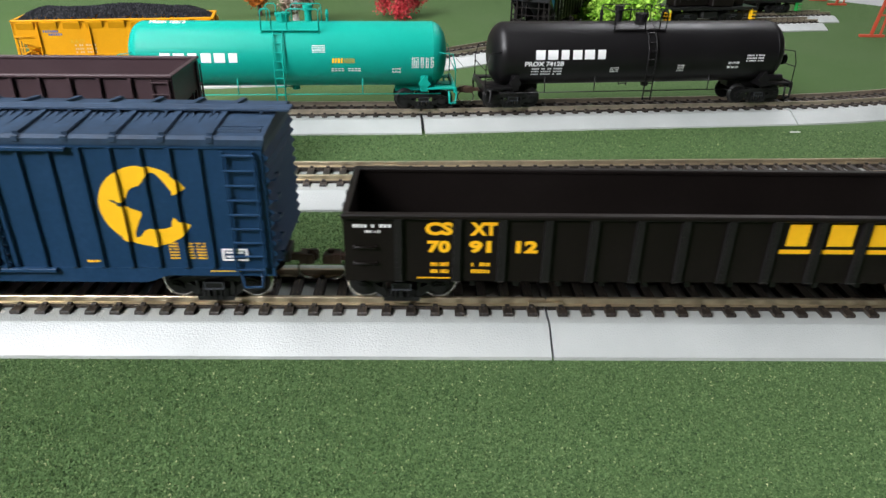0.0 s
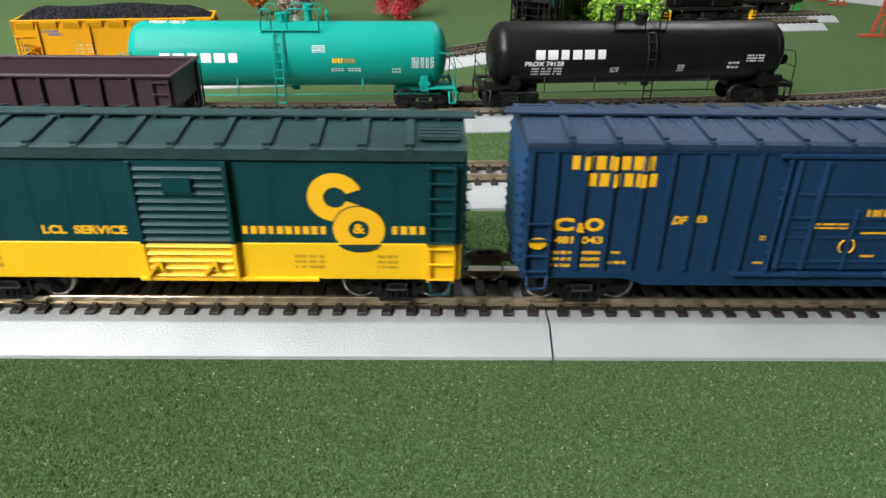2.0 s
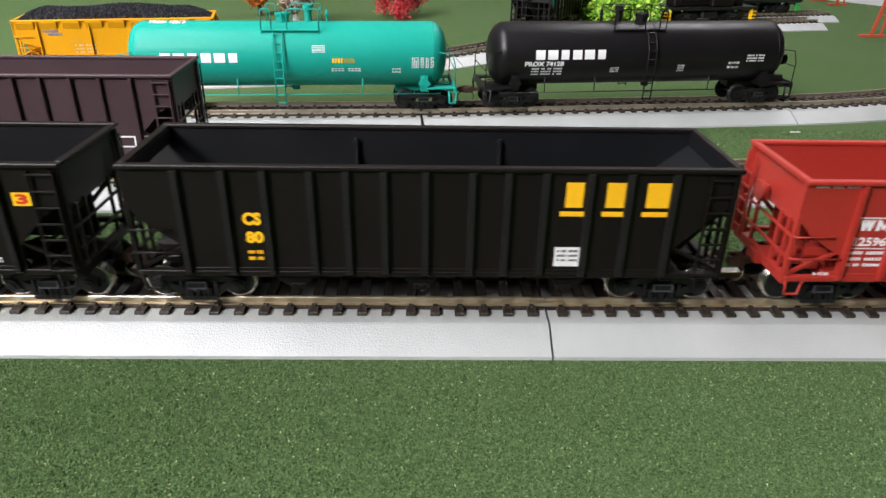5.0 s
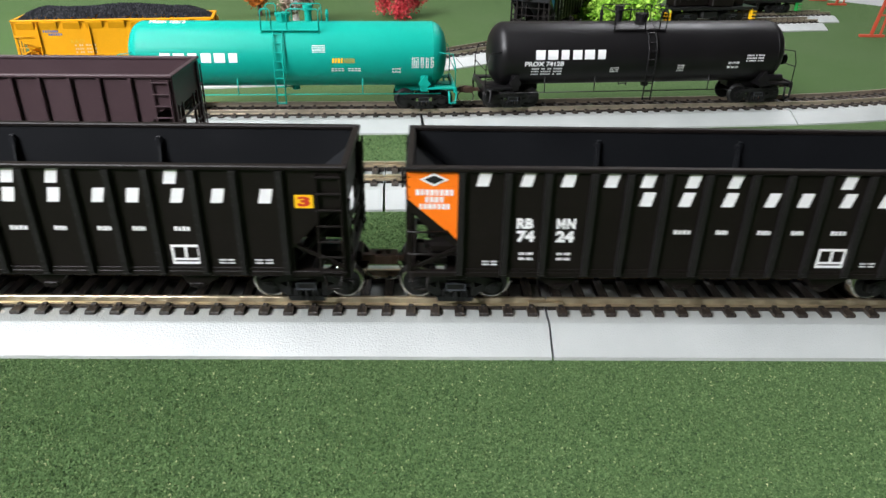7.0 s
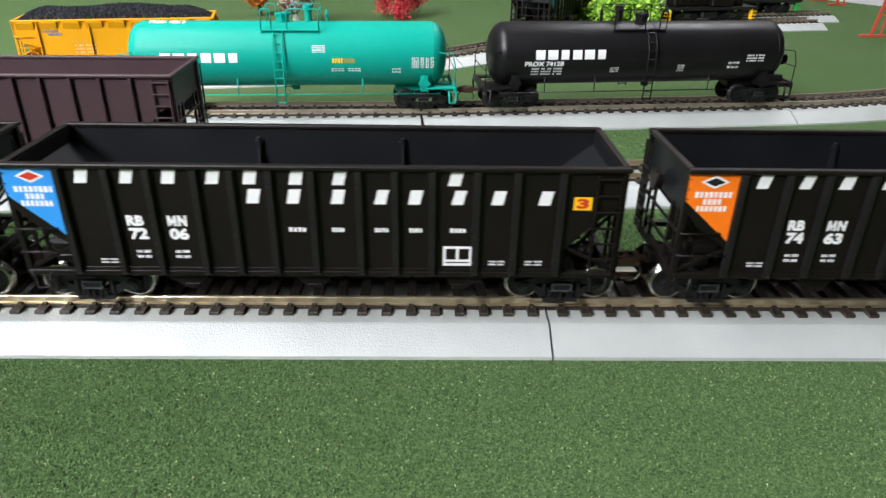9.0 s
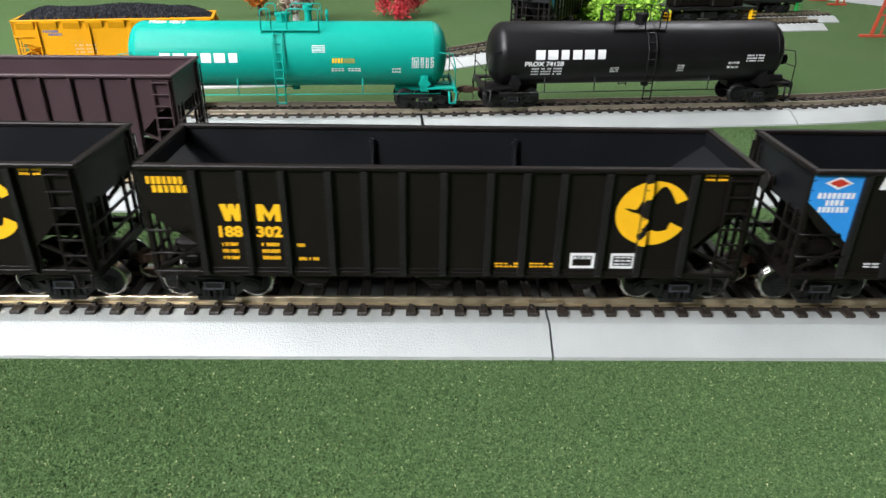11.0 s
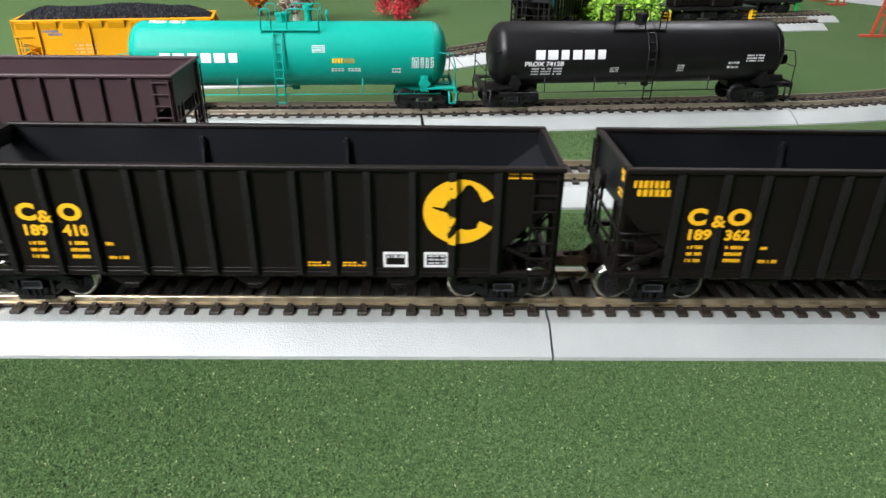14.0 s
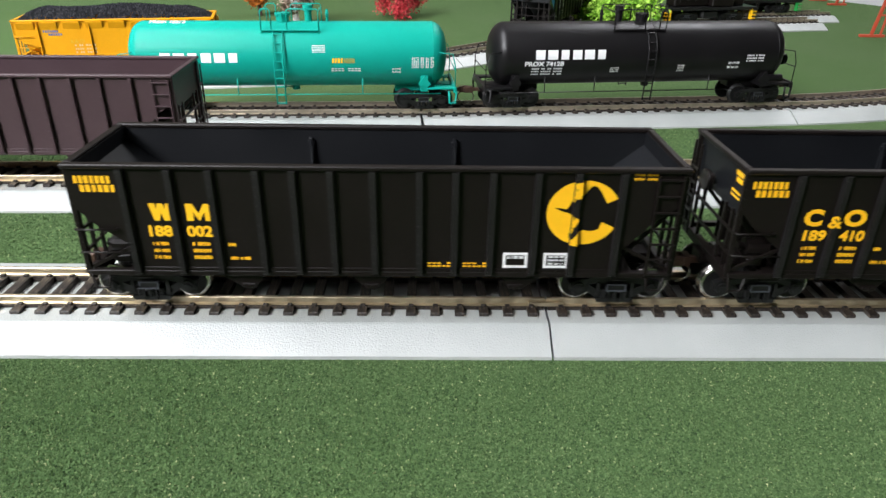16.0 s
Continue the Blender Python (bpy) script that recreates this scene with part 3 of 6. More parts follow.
        box(bm, min(s * (h - 2.2), s * h), max(s * (h - 2.2), s * h), -hw + 0.4, hw - 0.4, sill - 2.6, sill + 0.4, 0.2)
    part("centre_sill", closed(bm), material, car)
    for s in (-1, 1):
        coupler(car, s * (h + 0.5), s)
        truck(car, s * (h - truck_in))
    if ends:
        # braces, tank and cage under the slope sheets
        for s in (-1, 1):
            bars_ = []
            for y in (-hw + 5.5, -hw + 10.5, hw - 10.5, hw - 5.5):
                bars_.append(("end_post", (s * (h - 1.0), y, sill), (s * (h - 1.0), y, top - drop - 2), 0.9))
                bars_.append(("end_brace", (s * (h - 1.0), y, top - drop - 3), (s * (h - cut), y, sill + 1), 0.8))
            for z in (sill + 5.5, sill + 12.0):
                bars_.append(("end_rail", (s * (h - 0.6), -hw + 1, z), (s * (h - 0.6), hw - 1, z), 0.7))
            for k in range(5):
                z = sill + 2 + k * 4.6
                bars_.append(("rung", (s * (h + 0.8), hw - 6.5, z), (s * (h + 0.8), hw - 1, z), 0.6))
            for y in (hw - 6.5, hw - 1):
                bars_.append(("ladder_rail", (s * (h + 0.8), y, sill - 1), (s * (h + 0.8), y, top - 3), 0.6))
            bars_.append(("end_brace", (s * (h - cut), -hw + 1, sill + 8), (s * (h - 1), -hw + 1, sill + 0.5), 0.9))
            for nm, a, b, w in bars_:
                bm = bmesh.new()
                beam(bm, a, b, w)
                part(nm, closed(bm), material, car)
        bm = bmesh.new()
        rod(bm, (-h + 6.5, -hw + 6.0, sill + 6.0), (-h + 13.0, -hw + 6.0, sill + 6.0), 2.7, 14)
        rod(bm, (-h + 4.8, -hw + 6.0, sill + 6.0), (-h + 6.5, -hw + 6.0, sill + 6.0), 1.2, 10)
        box(bm, -h + 7.0, -h + 11.5, -hw + 3.0, -hw + 6.0, sill + 1.0, sill + 3.2, 0.3)
        part("brake_cylinder", closed(bm), material, car)
        bm = bmesh.new()
        bmesh.ops.create_cone(bm, cap_ends=True, segments=6, radius1=0.5, radius2=0.5, depth=1.6, matrix=Matrix.Translation((-h - 1.2, 3.0, top - 11)) @ Matrix.Rotation(math.pi / 2, 4, "Y"))
        lathe(bm, [(-h - 2.3, 3.0), (-h - 1.9, 3.4), (-h - 1.5, 3.0), (-h - 1.9, 2.6), (-h - 2.3, 3.0)], (0, 3.0, top - 11), "x", 18)
        for k in range(4):
            a = k * math.pi / 2
            beam(bm, (-h - 1.9, 3.0, top - 11), (-h - 1.9, 3 + 3 * math.cos(a), top - 11 + 3 * math.sin(a)), 0.4)
        box(bm, -h - 1.2, -h, 0.5, 5.5, top - 13.5, top - 8.5, 0.3)
        part("brake_wheel", closed(bm), material, car)
        ladder(car, h - 8.3, h - 1.8, -hw, sill - 0.5, top - 2.0, 7, material, r=0.34 if L > 130 else 0.48)
        grab(car, -h + 0.2, -h + 11.0, -hw, sill + 13.0, material)
        grab(car, -h + 0.5, -h + cut, -hw, sill + 6.2, material)
        for x in (-h + 3.6, h - 5.0):
            bm = bmesh.new()
            path_rods(bm, [(x - 2.6, -hw, sill), (x - 1.9, -hw, sill - 5.6), (x + 1.9, -hw, sill - 5.6), (x + 2.6, -hw, sill)], 0.4, 6)
            part("stirrup_step", closed(bm), material, car)
    return car


# ---------------------------------------------------------------- box cars
def roof_part(car, L, hw, eave, ridge, material, first, pitch, count, width, ripples):
    """Pitched roof with raised seams; ripples: short pressed folds between the seams under the running board."""
    h = L / 2
    bm = bmesh.new()
    prism_x(bm, [(-hw - 0.7, eave - 1.6), (-hw - 0.7, eave), (-hw + 0.6, eave + 0.7), (0, ridge), (hw - 0.6, eave + 0.7), (hw + 0.7, eave), (hw + 0.7, eave - 1.6)], -h - 0.4, h + 0.4)
    roof = part("roof", closed(bm), material, car)
    rise = ridge - eave - 0.7

    def seam():
        bm = bmesh.new()
        for s in (-1, 1):
            a, b = Vector((0, s * (hw - 0.3), eave + 1.0)), Vector((0, s * 1.0, ridge + 0.15))
            beam(bm, a, b, width, 1.1)
            box(bm, -0.9, 0.9, min(s * (hw - 0.4), s * (hw + 1.0)), max(s * (hw - 0.4), s * (hw + 1.0)), eave - 1.0, eave + 0.8, 0.2)
        return bm

    def ripple():
        bm = bmesh.new()
        for k, (x, reach) in enumerate(((-4.2, 0.50), (-2.2, 0.32), (0.3, 0.58), (2.4, 0.36), (4.3, 0.46))):
            for s in (-1, 1):
                prism_x(bm, [(s * 2.0, ridge - rise * 0.12), (s * 3.4, ridge + 0.45 - rise * 0.18), (s * hw * reach, eave + 0.75 + rise * (1 - reach))], x - 0.45, x + 0.45)
        return bm
    sm = kept(f"roof_seam_{L}", seam, [material])
    rm = kept(f"roof_ripple_{L}", ripple, [material])
    for i in range(count):
        x = -h + first + pitch * i
        part("roof_seam", sm, None, roof, "", at_mm(x, 0, 0))
        if ripples and i < count - 1:
            part("roof_fold", rm, None, roof, "", at_mm(x + pitch / 2, 0, 0))
    return roof


def running_board(car, L, z, material, over=4.6):
    h = L / 2 + over
    bm = bmesh.new()
    for k in range(3):
        y = -2.9 + k * 2.0
        box(bm, -h, h, y, y + 1.8, z, z + 0.7, 0.1)
    x = -h + 3
    while x < h:
        box(bm, x - 0.5, x + 0.5, -3.0, 3.0, z - 1.2, z)
        x += 13.0
    for s in (-1, 1):
        x0, x1 = sorted((s * (L / 2 - 12), s * (L / 2 - 1)))
        y0, y1 = sorted((-s * 15.5, -s * 3.2))
        box(bm, x0, x1, y0, y1, z - 2.4, z - 1.7, 0.1)
        for k in range(4):
            box(bm, x0, x1, y0 + 0.5 + k * 3, y0 + 1.3 + k * 3, z - 1.8, z - 1.4)
    return part("running_board", closed(bm), material, car)


def box_end(car, s, L, hw, sill, eave, ridge, material):
    """Corrugated end wall with its grab irons."""
    h = L / 2
    pts, z = [(s * (h - 0.5), sill), (s * h, sill)], sill + 1.2
    while z < eave - 4:
        pts += [(s * h, z), (s * (h + 1.1), z + 1.25), (s * h, z + 2.5)]
        z += 3.1
    pts += [(s * h, eave - 1.2), (s * (h - 0.5), eave - 1.2)]
    bm = bmesh.new()
    prism_y(bm, pts, -hw + 0.4, hw - 0.4)
    for k in range(5):
        zz = sill + 3 + k * 6
        b2 = bmesh.new()
        path_rods(b2, [(s * h, -hw + 1.5, zz), (s * (h + 1.9), -hw + 1.5, zz), (s * (h + 1.9), -hw + 7, zz), (s * h, -hw + 7, zz)], 0.3, 5)
        part("grab_iron", closed(b2), material, car)
    return part("end_wall", closed(bm), material, car)


def underframe(car, L, hw, sill, truck_in, fish=True):
    h = L / 2
    bm = bmesh.new()
    box(bm, -h - 1.0, h + 1.0, -4.2, 4.2, 9.0, 12.8, 0.3)
    for s in (-1, 1):
        c = s * (h - truck_in)
        box(bm, c - 3, c + 3, -hw + 2, hw - 2, 10.4, sill + 0.6, 0.3)
    x = -h + 36
    while x < h - 34:
        box(bm, x - 0.8, x + 0.8, -hw + 1.6, hw - 1.6, sill - 2.4, sill + 0.2)
        x += 12.5
    rod(bm, (-8, -7, 9.0), (2, -7, 9.0), 2.3, 12)
    box(bm, 8, 14, -9, -5, 7.6, 11.0, 0.3)
    part("underframe", closed(bm), M_BLACK_TRUCK, car, "black underframe")
    for s in (-1, 1):
        coupler(car, s * (h + 0.5), s)
        truck(car, s * (h - truck_in))


def blue_boxcar(m):
    L, hw, sill, eave, ridge = 183.5, 18.3, 13.6, 52.2, 54.6
    h = L / 2
    car = thing("box_car", m, "dark blue ribbed box car with yellow lettering and a round mark", "box car", "freight cars of the train")
    bm = bmesh.new()
    box(bm, -h, h, -hw, hw, sill, eave - 1.0, 0.3)
    body = part("body", closed(bm), M_BLUE, car)
    roof_part(car, L, hw, eave, ridge, M_BLUE_ROOF, 11.1, 12.25, 14, 1.5, True)
    running_board(car, L, ridge + 0.6, M_BLUE_ROOF)
    for s in (-1, 1):
        box_end(car, s, L, hw, sill, eave, ridge, M_BLUE)
        bm = bmesh.new()
        y = s * hw
        pts = [(-h, sill + 1.2), (-h, sill - 1.2), (-h + 30, sill - 1.2), (-h + 36, 10.2), (h - 36, 10.2), (h - 30, sill - 1.2), (h, sill - 1.2), (h, sill + 1.2)]
        prism_y(bm, pts, min(y + s * 0.25, y - s * 0.8), max(y + s * 0.25, y - s * 0.8))
        box(bm, -h - 0.2, h + 0.2, min(y + s * 0.5, y), max(y + s * 0.5, y), eave - 2.6, eave - 1.0, 0.15)
        part("side_sill", closed(bm), M_BLUE, car)
    ribs = [1.2, 7.6, 15.5, 23.2, 31.1, 38.5, 46.3, 53.9, 61.6, 112.6, 120.6, 128.5, 136.3, 144.1, 151.8, 159.3, 166.8]
    rm = kept("rib_blue", lambda: rib_mesh(1.4, 0.9, sill + 0.8, eave - 2.4, False), [M_BLUE])
    for r in ribs:
        part("rib", rm, None, body, "", at_mm(r - h, -hw, 0))
        part("rib", rm, None, body, "", at_mm(r - h, hw, 0, 180))
    # plug door with its frame, bars and locks
    bm = bmesh.new()
    x0, x1 = 71.2 - h, 108.4 - h
    box(bm, x0, x1, -hw - 1.1, -hw + 0.2, sill + 2.4, eave - 3.6, 0.3)
    door = part("door", closed(bm), M_BLUE, car)
    for x, w in ((x0 + 0.5, 0.9), (79.0 - h, 1.2), (90.6 - h, 0.8), (105.0 - h, 1.2), (x1 - 0.5, 0.9)):
        bm = bmesh.new()
        box(bm, x - w / 2, x + w / 2, -hw - 2.0, -hw - 0.9, sill + 2.6, (34.6 if w < 0.9 else eave - 4), 0.15)
        part("door_bar", closed(bm), M_BLUE, door)
    for z in (14.6, 18.6, 26.0, 28.9, 31.9, 38.8):
        bm = bmesh.new()
        box(bm, x0, x1, -hw - 1.5, -hw - 0.9, z - 0.4, z + 0.4, 0.12)
        part("door_bar", closed(bm), M_BLUE, door)
    for x in (80.0 - h, 106.0 - h):
        bm = bmesh.new()
        box(bm, x - 2.6, x + 2.2, -hw - 2.2, -hw - 0.9, 13.8, 15.6, 0.3)
        part("door_roller", closed(bm), M_BLUE, door)
    for x in (x0 - 1.8, x1 + 1.8):
        bm = bmesh.new()
        rod(bm, (x, -hw - 1.2, sill), (x, -hw - 1.2, eave - 3), 0.45, 8)
        for k in range(14):
            z = sill + 2 + k * 2.7
            box(bm, x - 0.8, x + 0.8, -hw - 1.2, -hw, z - 0.4, z + 0.4)
        part("lock_rod", closed(bm), M_BLUE, door)
    for a, b, c, d in ((-h + 60, h - 60, sill + 0.2, sill + 1.3), (-h + 66, h - 50, eave - 3.2, eave - 2.2)):
        bm = bmesh.new()
        box(bm, a, b, -hw - 1.7, -hw - 0.4, c, d, 0.1)
        part("door_track", closed(bm), M_BLUE, car)
    bm = bmesh.new()
    for s in (-1, 1):
        pts = []
        for i in range(11):
            a = radians(-70 + 140 * i / 10)
            pts.append(((x0 + x1) / 2 + s * (0.6 + 1.5 * math.cos(a)), -hw - 2.2, 23.9 + 2.0 * math.sin(a)))
        path_rods(bm, pts, 0.22, 5)
    part("door_handle", closed(bm), M_MARK_Y, door, "yellow curved door handles")
    ladder(car, h - 10.4, h - 2.6, -hw, sill + 0.5, eave - 3.0, 9, M_BLUE, gap=1.3)
    ladder(car, -h + 1.0, -h + 7.4, -hw, sill + 0.5, sill + 17.0, 4, M_BLUE, gap=1.3)
    for x in (-h + 5.0, h - 6.5):
        bm = bmesh.new()
        path_rods(bm, [(x - 3, -hw, sill), (x - 2.6, -hw, sill - 5.0), (x + 2.6, -hw, sill - 5.0), (x + 3, -hw, sill)], 0.5, 6)
        part("stirrup_step", closed(bm), M_BLUE, car)
    underframe(car, L, hw, sill, 19.6)
    y, ry = -hw - 0.08, -hw - 0.98
    spans = [(r - h - 0.75, r - h + 0.75) for r in ribs]
    mark(car, cat_mark(), 138.4 - h, 21.6, 162.0 - h, 44.8, M_MARK_Y, y, spans, ry, "round_mark", "yellow round mark painted across the ribs")
    mark(car, block_word(7, 0.0), 11.8 - h, 44.9, 33.6 - h, 48.7, M_MARK_Y, y, spans, ry)
    mark(car, block_word(6, 0.0), 16.4 - h, 40.2, 34.7 - h, 43.9, M_MARK_Y, y, spans, ry)
    say(car, "C", 8.1 - h, 26.9, 14.0 - h, 31.0, M_MARK_Y, y, bold=0.05)
    say(car, "&", 14.6 - h, 26.9, 16.8 - h, 30.0, M_MARK_Y, ry, bold=0.04)
    say(car, "O", 16.9 - h, 26.9, 22.2 - h, 31.0, M_MARK_Y, y, bold=0.05)
    say(car, "481", 8.9 - h, 23.1, 14.2 - h, 25.4, M_MARK_Y, y, bold=0.04)
    say(car, "043", 16.4 - h, 23.1, 22.4 - h, 25.4, M_MARK_Y, y, bold=0.04)
    mark(car, bars([1.2, 1.6], 3), 8.6 - h, 15.8, 14.0 - h, 20.9, M_MARK_Y, y)
    mark(car, bars([2.2], 3), 17.0 - h, 15.8, 22.2 - h, 20.9, M_MARK_Y, y)
    mark(car, bars([1.0], 1), 25.2 - h, 20.0, 27.6 - h, 20.9, M_MARK_Y, y)
    mark(car, bars([1.0, 1.2, 0.8], 1), 24.6 - h, 16.8, 29.6 - h, 17.8, M_MARK_Y, y)
    mark(car, bars([3.0], 1), 8.6 - h, 14.3, 15.6 - h, 14.8, M_MARK_Y, y)
    bm = bmesh.new()
    disc(bm, 0, 0, 1.0)
    mark(car, bm, 1.8 - h, 21.6, 6.8 - h, 25.4, M_MARK_Y, -hw - 0.9, name="round_plate", label="round yellow plate")
    say(car, "DF", 40.9 - h, 29.2, 45.0 - h, 31.7, M_MARK_Y, y, 0.2, 0.04)
    say(car, "B", 47.4 - h, 29.8, 50.4 - h, 31.9, M_MARK_Y, y, 0.2, 0.04)
    bm = bmesh.new()
    frame_rect(bm, 0, 0, 10, 6.4, 0.9)
    mark(car, bm, 169.5 - h, 17.5, 176.6 - h, 21.2, M_MARK_W, y - 0.78, name="data_plate", label="white stencilled data plate")
    mark(car, bars([1, 1], 2), 170.6 - h, 18.4, 175.4 - h, 20.4, M_MARK_W, y - 0.78)
    mark(car, bars([1.0, 0.5, 0.5, 1.0], 6), 155.0 - h, 17.6, 165.0 - h, 22.6, M_MARK_Y, y)
    mark(car, bars([3.0], 1), 165.6 - h, 13.7, 174.0 - h, 14.1, M_MARK_Y, y - 0.2)
    mark(car, bars([3.0, 1.4], 2), 79.9 - h, 28.9, 88.8 - h, 30.6, M_MARK_Y, -hw - 1.6)
    mark(car, bars([5.0], 1), 93.4 - h, 27.2, 103.8 - h, 27.9, M_MARK_Y, -hw - 1.2)
    mark(car, bars([0.5, 1.2, 0.5], 1), 93.4 - h, 32.5, 98.9 - h, 34.6, M_MARK_Y, -hw - 1.2)
    mark(car, bars([2.0], 1), 95.2 - h, 20.1, 98.9 - h, 20.9, M_MARK_Y, -hw - 1.2)
    mark(car, bars([2.0], 1), 131.9 - h, 16.4, 135.6 - h, 17.1, M_MARK_Y, y)
    mark(car, bars([1.0], 2), 66.2 - h, 24.6, 67.8 - h, 26.0, M_MARK_Y, y)
    mark(car, bars([1.6], 1), 65.8 - h, 17.2, 68.6 - h, 17.9, M_MARK_Y, y)
    return car


def green_boxcar(m):
    L, hw, sill, eave, ridge = 149.5, 18.0, 11.2, 49.6, 53.2
    h = L / 2
    car = thing("box_car", m, "dark green box car with a broad yellow band along its base", "box car", "freight cars of the train")
    bm = bmesh.new()
    box(bm, -h, h, -hw, hw, 22.5, eave - 1.2, 0.25)
    body = part("body", closed(bm), M_GREEN, car)
    bm = bmesh.new()
    box(bm, -h + 0.1, h - 0.1, -hw - 0.03, hw + 0.03, sill, 22.5, 0.25)
    part("lower_side", closed(bm), M_YELLOW, car, "yellow lower side")
    roof_part(car, L, hw, eave, ridge, M_GREEN_ROOF, 12.3, 12.27, 11, 2.3, False)
    running_board(car, L, ridge + 0.6, M_GREEN_ROOF, 3.4)
    for s in (-1, 1):
        box_end(car, s, L, hw, sill, eave, ridge, M_GREEN)
    # riveted seams
    def seam():
        bm = bmesh.new()
        for x in (-0.6, 0.6):
            z = 23.2
            while z < eave - 3:
                box(bm, x - 0.14, x + 0.14, -0.13, 0.05, z - 0.14, z + 0.14)
                z += 0.95
        box(bm, -0.05, 0.05, -0.06, 0.02, 22.6, eave - 3)
        return bm
    sm = kept("rivet_seam", seam, [M_GREEN])
    for x in (14.4, 24.5, 34.5, 44.0, 53.0, 98.0, 109.0, 120.0, 131.0, 140.0):
        part("rivet_seam", sm, None, body, "", at_mm(x - h, -hw, 0))
    bm = bmesh.new()
    box(bm, -h - 0.3, h + 0.3, -hw - 0.95, -hw + 0.1, eave - 2.9, eave + 0.4, 0.2)
    box(bm, -h - 0.3, h + 0.3, hw - 0.1, hw + 0.95, eave - 2.9, eave + 0.4, 0.2)
    part("eave_plate", closed(bm), M_GREEN_ROOF, car, "dusty green eave plate")
    # ribbed sliding door, green above and yellow below
    x0, x1 = 61.5 - h, 87.4 - h
    for nm, mt, z0, z1, lab in (("door", M_GREEN, 22.6, eave - 3.2, ""), ("door_base", M_YELLOW, sill + 0.4, 22.6, "yellow lower half of the door")):
        bm = bmesh.new()
        box(bm, x0, x1, -hw - 0.9, -hw + 0.1, z0, z1)
        for x in (x0 + 0.6, x1 - 0.6):
            box(bm, x - 0.6, x + 0.6, -hw - 1.7, -hw - 0.6, z0, z1, 0.15)
        door = part(nm, closed(bm), mt, car, lab)
        z = z0 + 1.2
        while z < z1 - 0.6:
            bm = bmesh.new()
            prism_x(bm, [(-hw - 0.85, z - 0.8), (-hw - 1.7, z), (-hw - 0.85, z + 0.8)], x0 + 1.4, x1 - 1.4)
            part("door_rib", closed(bm), mt, door)
            z += 2.25
    bm = bmesh.new()
    box(bm, x0 + 8.6, x0 + 16.4, -hw - 2.0, -hw - 0.9, 37.6, 42.4, 0.2)
    part("placard_board", closed(bm), M_GREEN, car)
    bm = bmesh.new()
    for x in (x0 + 4.6, x1 - 6.0):
        beam(bm, (x - 3.6, -hw - 1.9, 13.4), (x, -hw - 1.9, 17.6), 0.8)
        beam(bm, (x, -hw - 1.9, 17.6), (x + 0.4, -hw - 1.9, 14.6), 0.7)
    box(bm, x0 - 2, x1 + 22, -hw - 1.2, -hw, sill - 0.2, sill + 0.8, 0.1)
    part("door_lock", closed(bm), M_YELLOW, car, "yellow door lock")
    # ladder: green above the band, yellow within it
    ladder(car, h - 9.6, h - 2.6, -hw, 22.6, eave - 3.4, 6, M_GREEN, gap=1.3)
    ladder(car, h - 9.6, h - 2.6, -hw, sill, 22.5, 3, M_YELLOW, gap=1.3, label="yellow lower rungs")
    for z, mt in ((28.4, M_GREEN), (18.4, M_YELLOW)):
        grab(car, -h + 1.6, -h + 8.2, -hw, z, mt)
    for x in (-h + 6.0, h - 6.0):
        bm = bmesh.new()
        path_rods(bm, [(x - 2.8, -hw + 0.4, sill), (x - 2.6, -hw + 0.4, sill - 5.0), (x + 2.6, -hw + 0.4, sill - 5.0), (x + 2.8, -hw + 0.4, sill)], 0.5, 6)
        part("stirrup_step", closed(bm), M_GREEN, car)
    underframe(car, L, hw, sill, 18.6)
    y = -hw - 0.08
    say(car, "C & O", 10.7 - h, 28.0, 21.2 - h, 30.7, M_MARK_Y, y, bold=0.05)
    say(car, "12499", 10.7 - h, 23.8, 21.2 - h, 26.6, M_MARK_Y, y, bold=0.04)
    say(car, "LCL  SERVICE", 35.2 - h, 24.9, 58.0 - h, 27.5, M_MARK_Y, y, bold=0.04)
    mark(car, block_word(10, 0.0), 89.3 - h, 25.3, 112.0 - h, 27.7, M_MARK_Y, y)
    mark(car, block_word(4, 0.0), 130.1 - h, 25.4, 139.1 - h, 27.9, M_MARK_Y, y)
    mark(car, ring_mark(20, 340, 0.42), 107.6 - h, 29.3, 121.9 - h, 43.2, M_MARK_Y, y - 0.14, name="round_mark", label="yellow open ring")
    mark(car, ring_mark(0, 360, 0.40), 114.0 - h, 20.2, 128.2 - h, 33.6, M_MARK_Y, y - 0.19, name="round_mark", label="yellow ring")
    mark(car, ring_mark(48, 168, 1.0, r1=1.05), 113.9 - h, 28.4, 125.8 - h, 34.0, M_MARK_G, y - 0.24, name="round_mark", label="thin dark green outline of the ring")
    bm = bmesh.new()
    poly(bm, [(math.cos(radians(a)), math.sin(radians(a))) for a in range(202, 341, 6)])
    mark(car, bm, 115.2 - h, 20.0, 127.0 - h, 22.4, M_MARK_G, y - 0.27, name="round_mark", label="dark green foot of the ring")
    say(car, "&", 119.4 - h, 25.6, 122.8 - h, 28.6, M_MARK_Y, y - 0.14, bold=0.03)
    for a, b, c, d in ((13.5, 14.6, 22.0, 20.4), (103.0, 14.8, 111.0, 19.0), (126.0, 14.8, 131.5, 19.0)):
        mark(car, bars([1.2, 1.6], 3), a - h, b, c - h, d, M_MARK_T, y - 0.06)
    return car


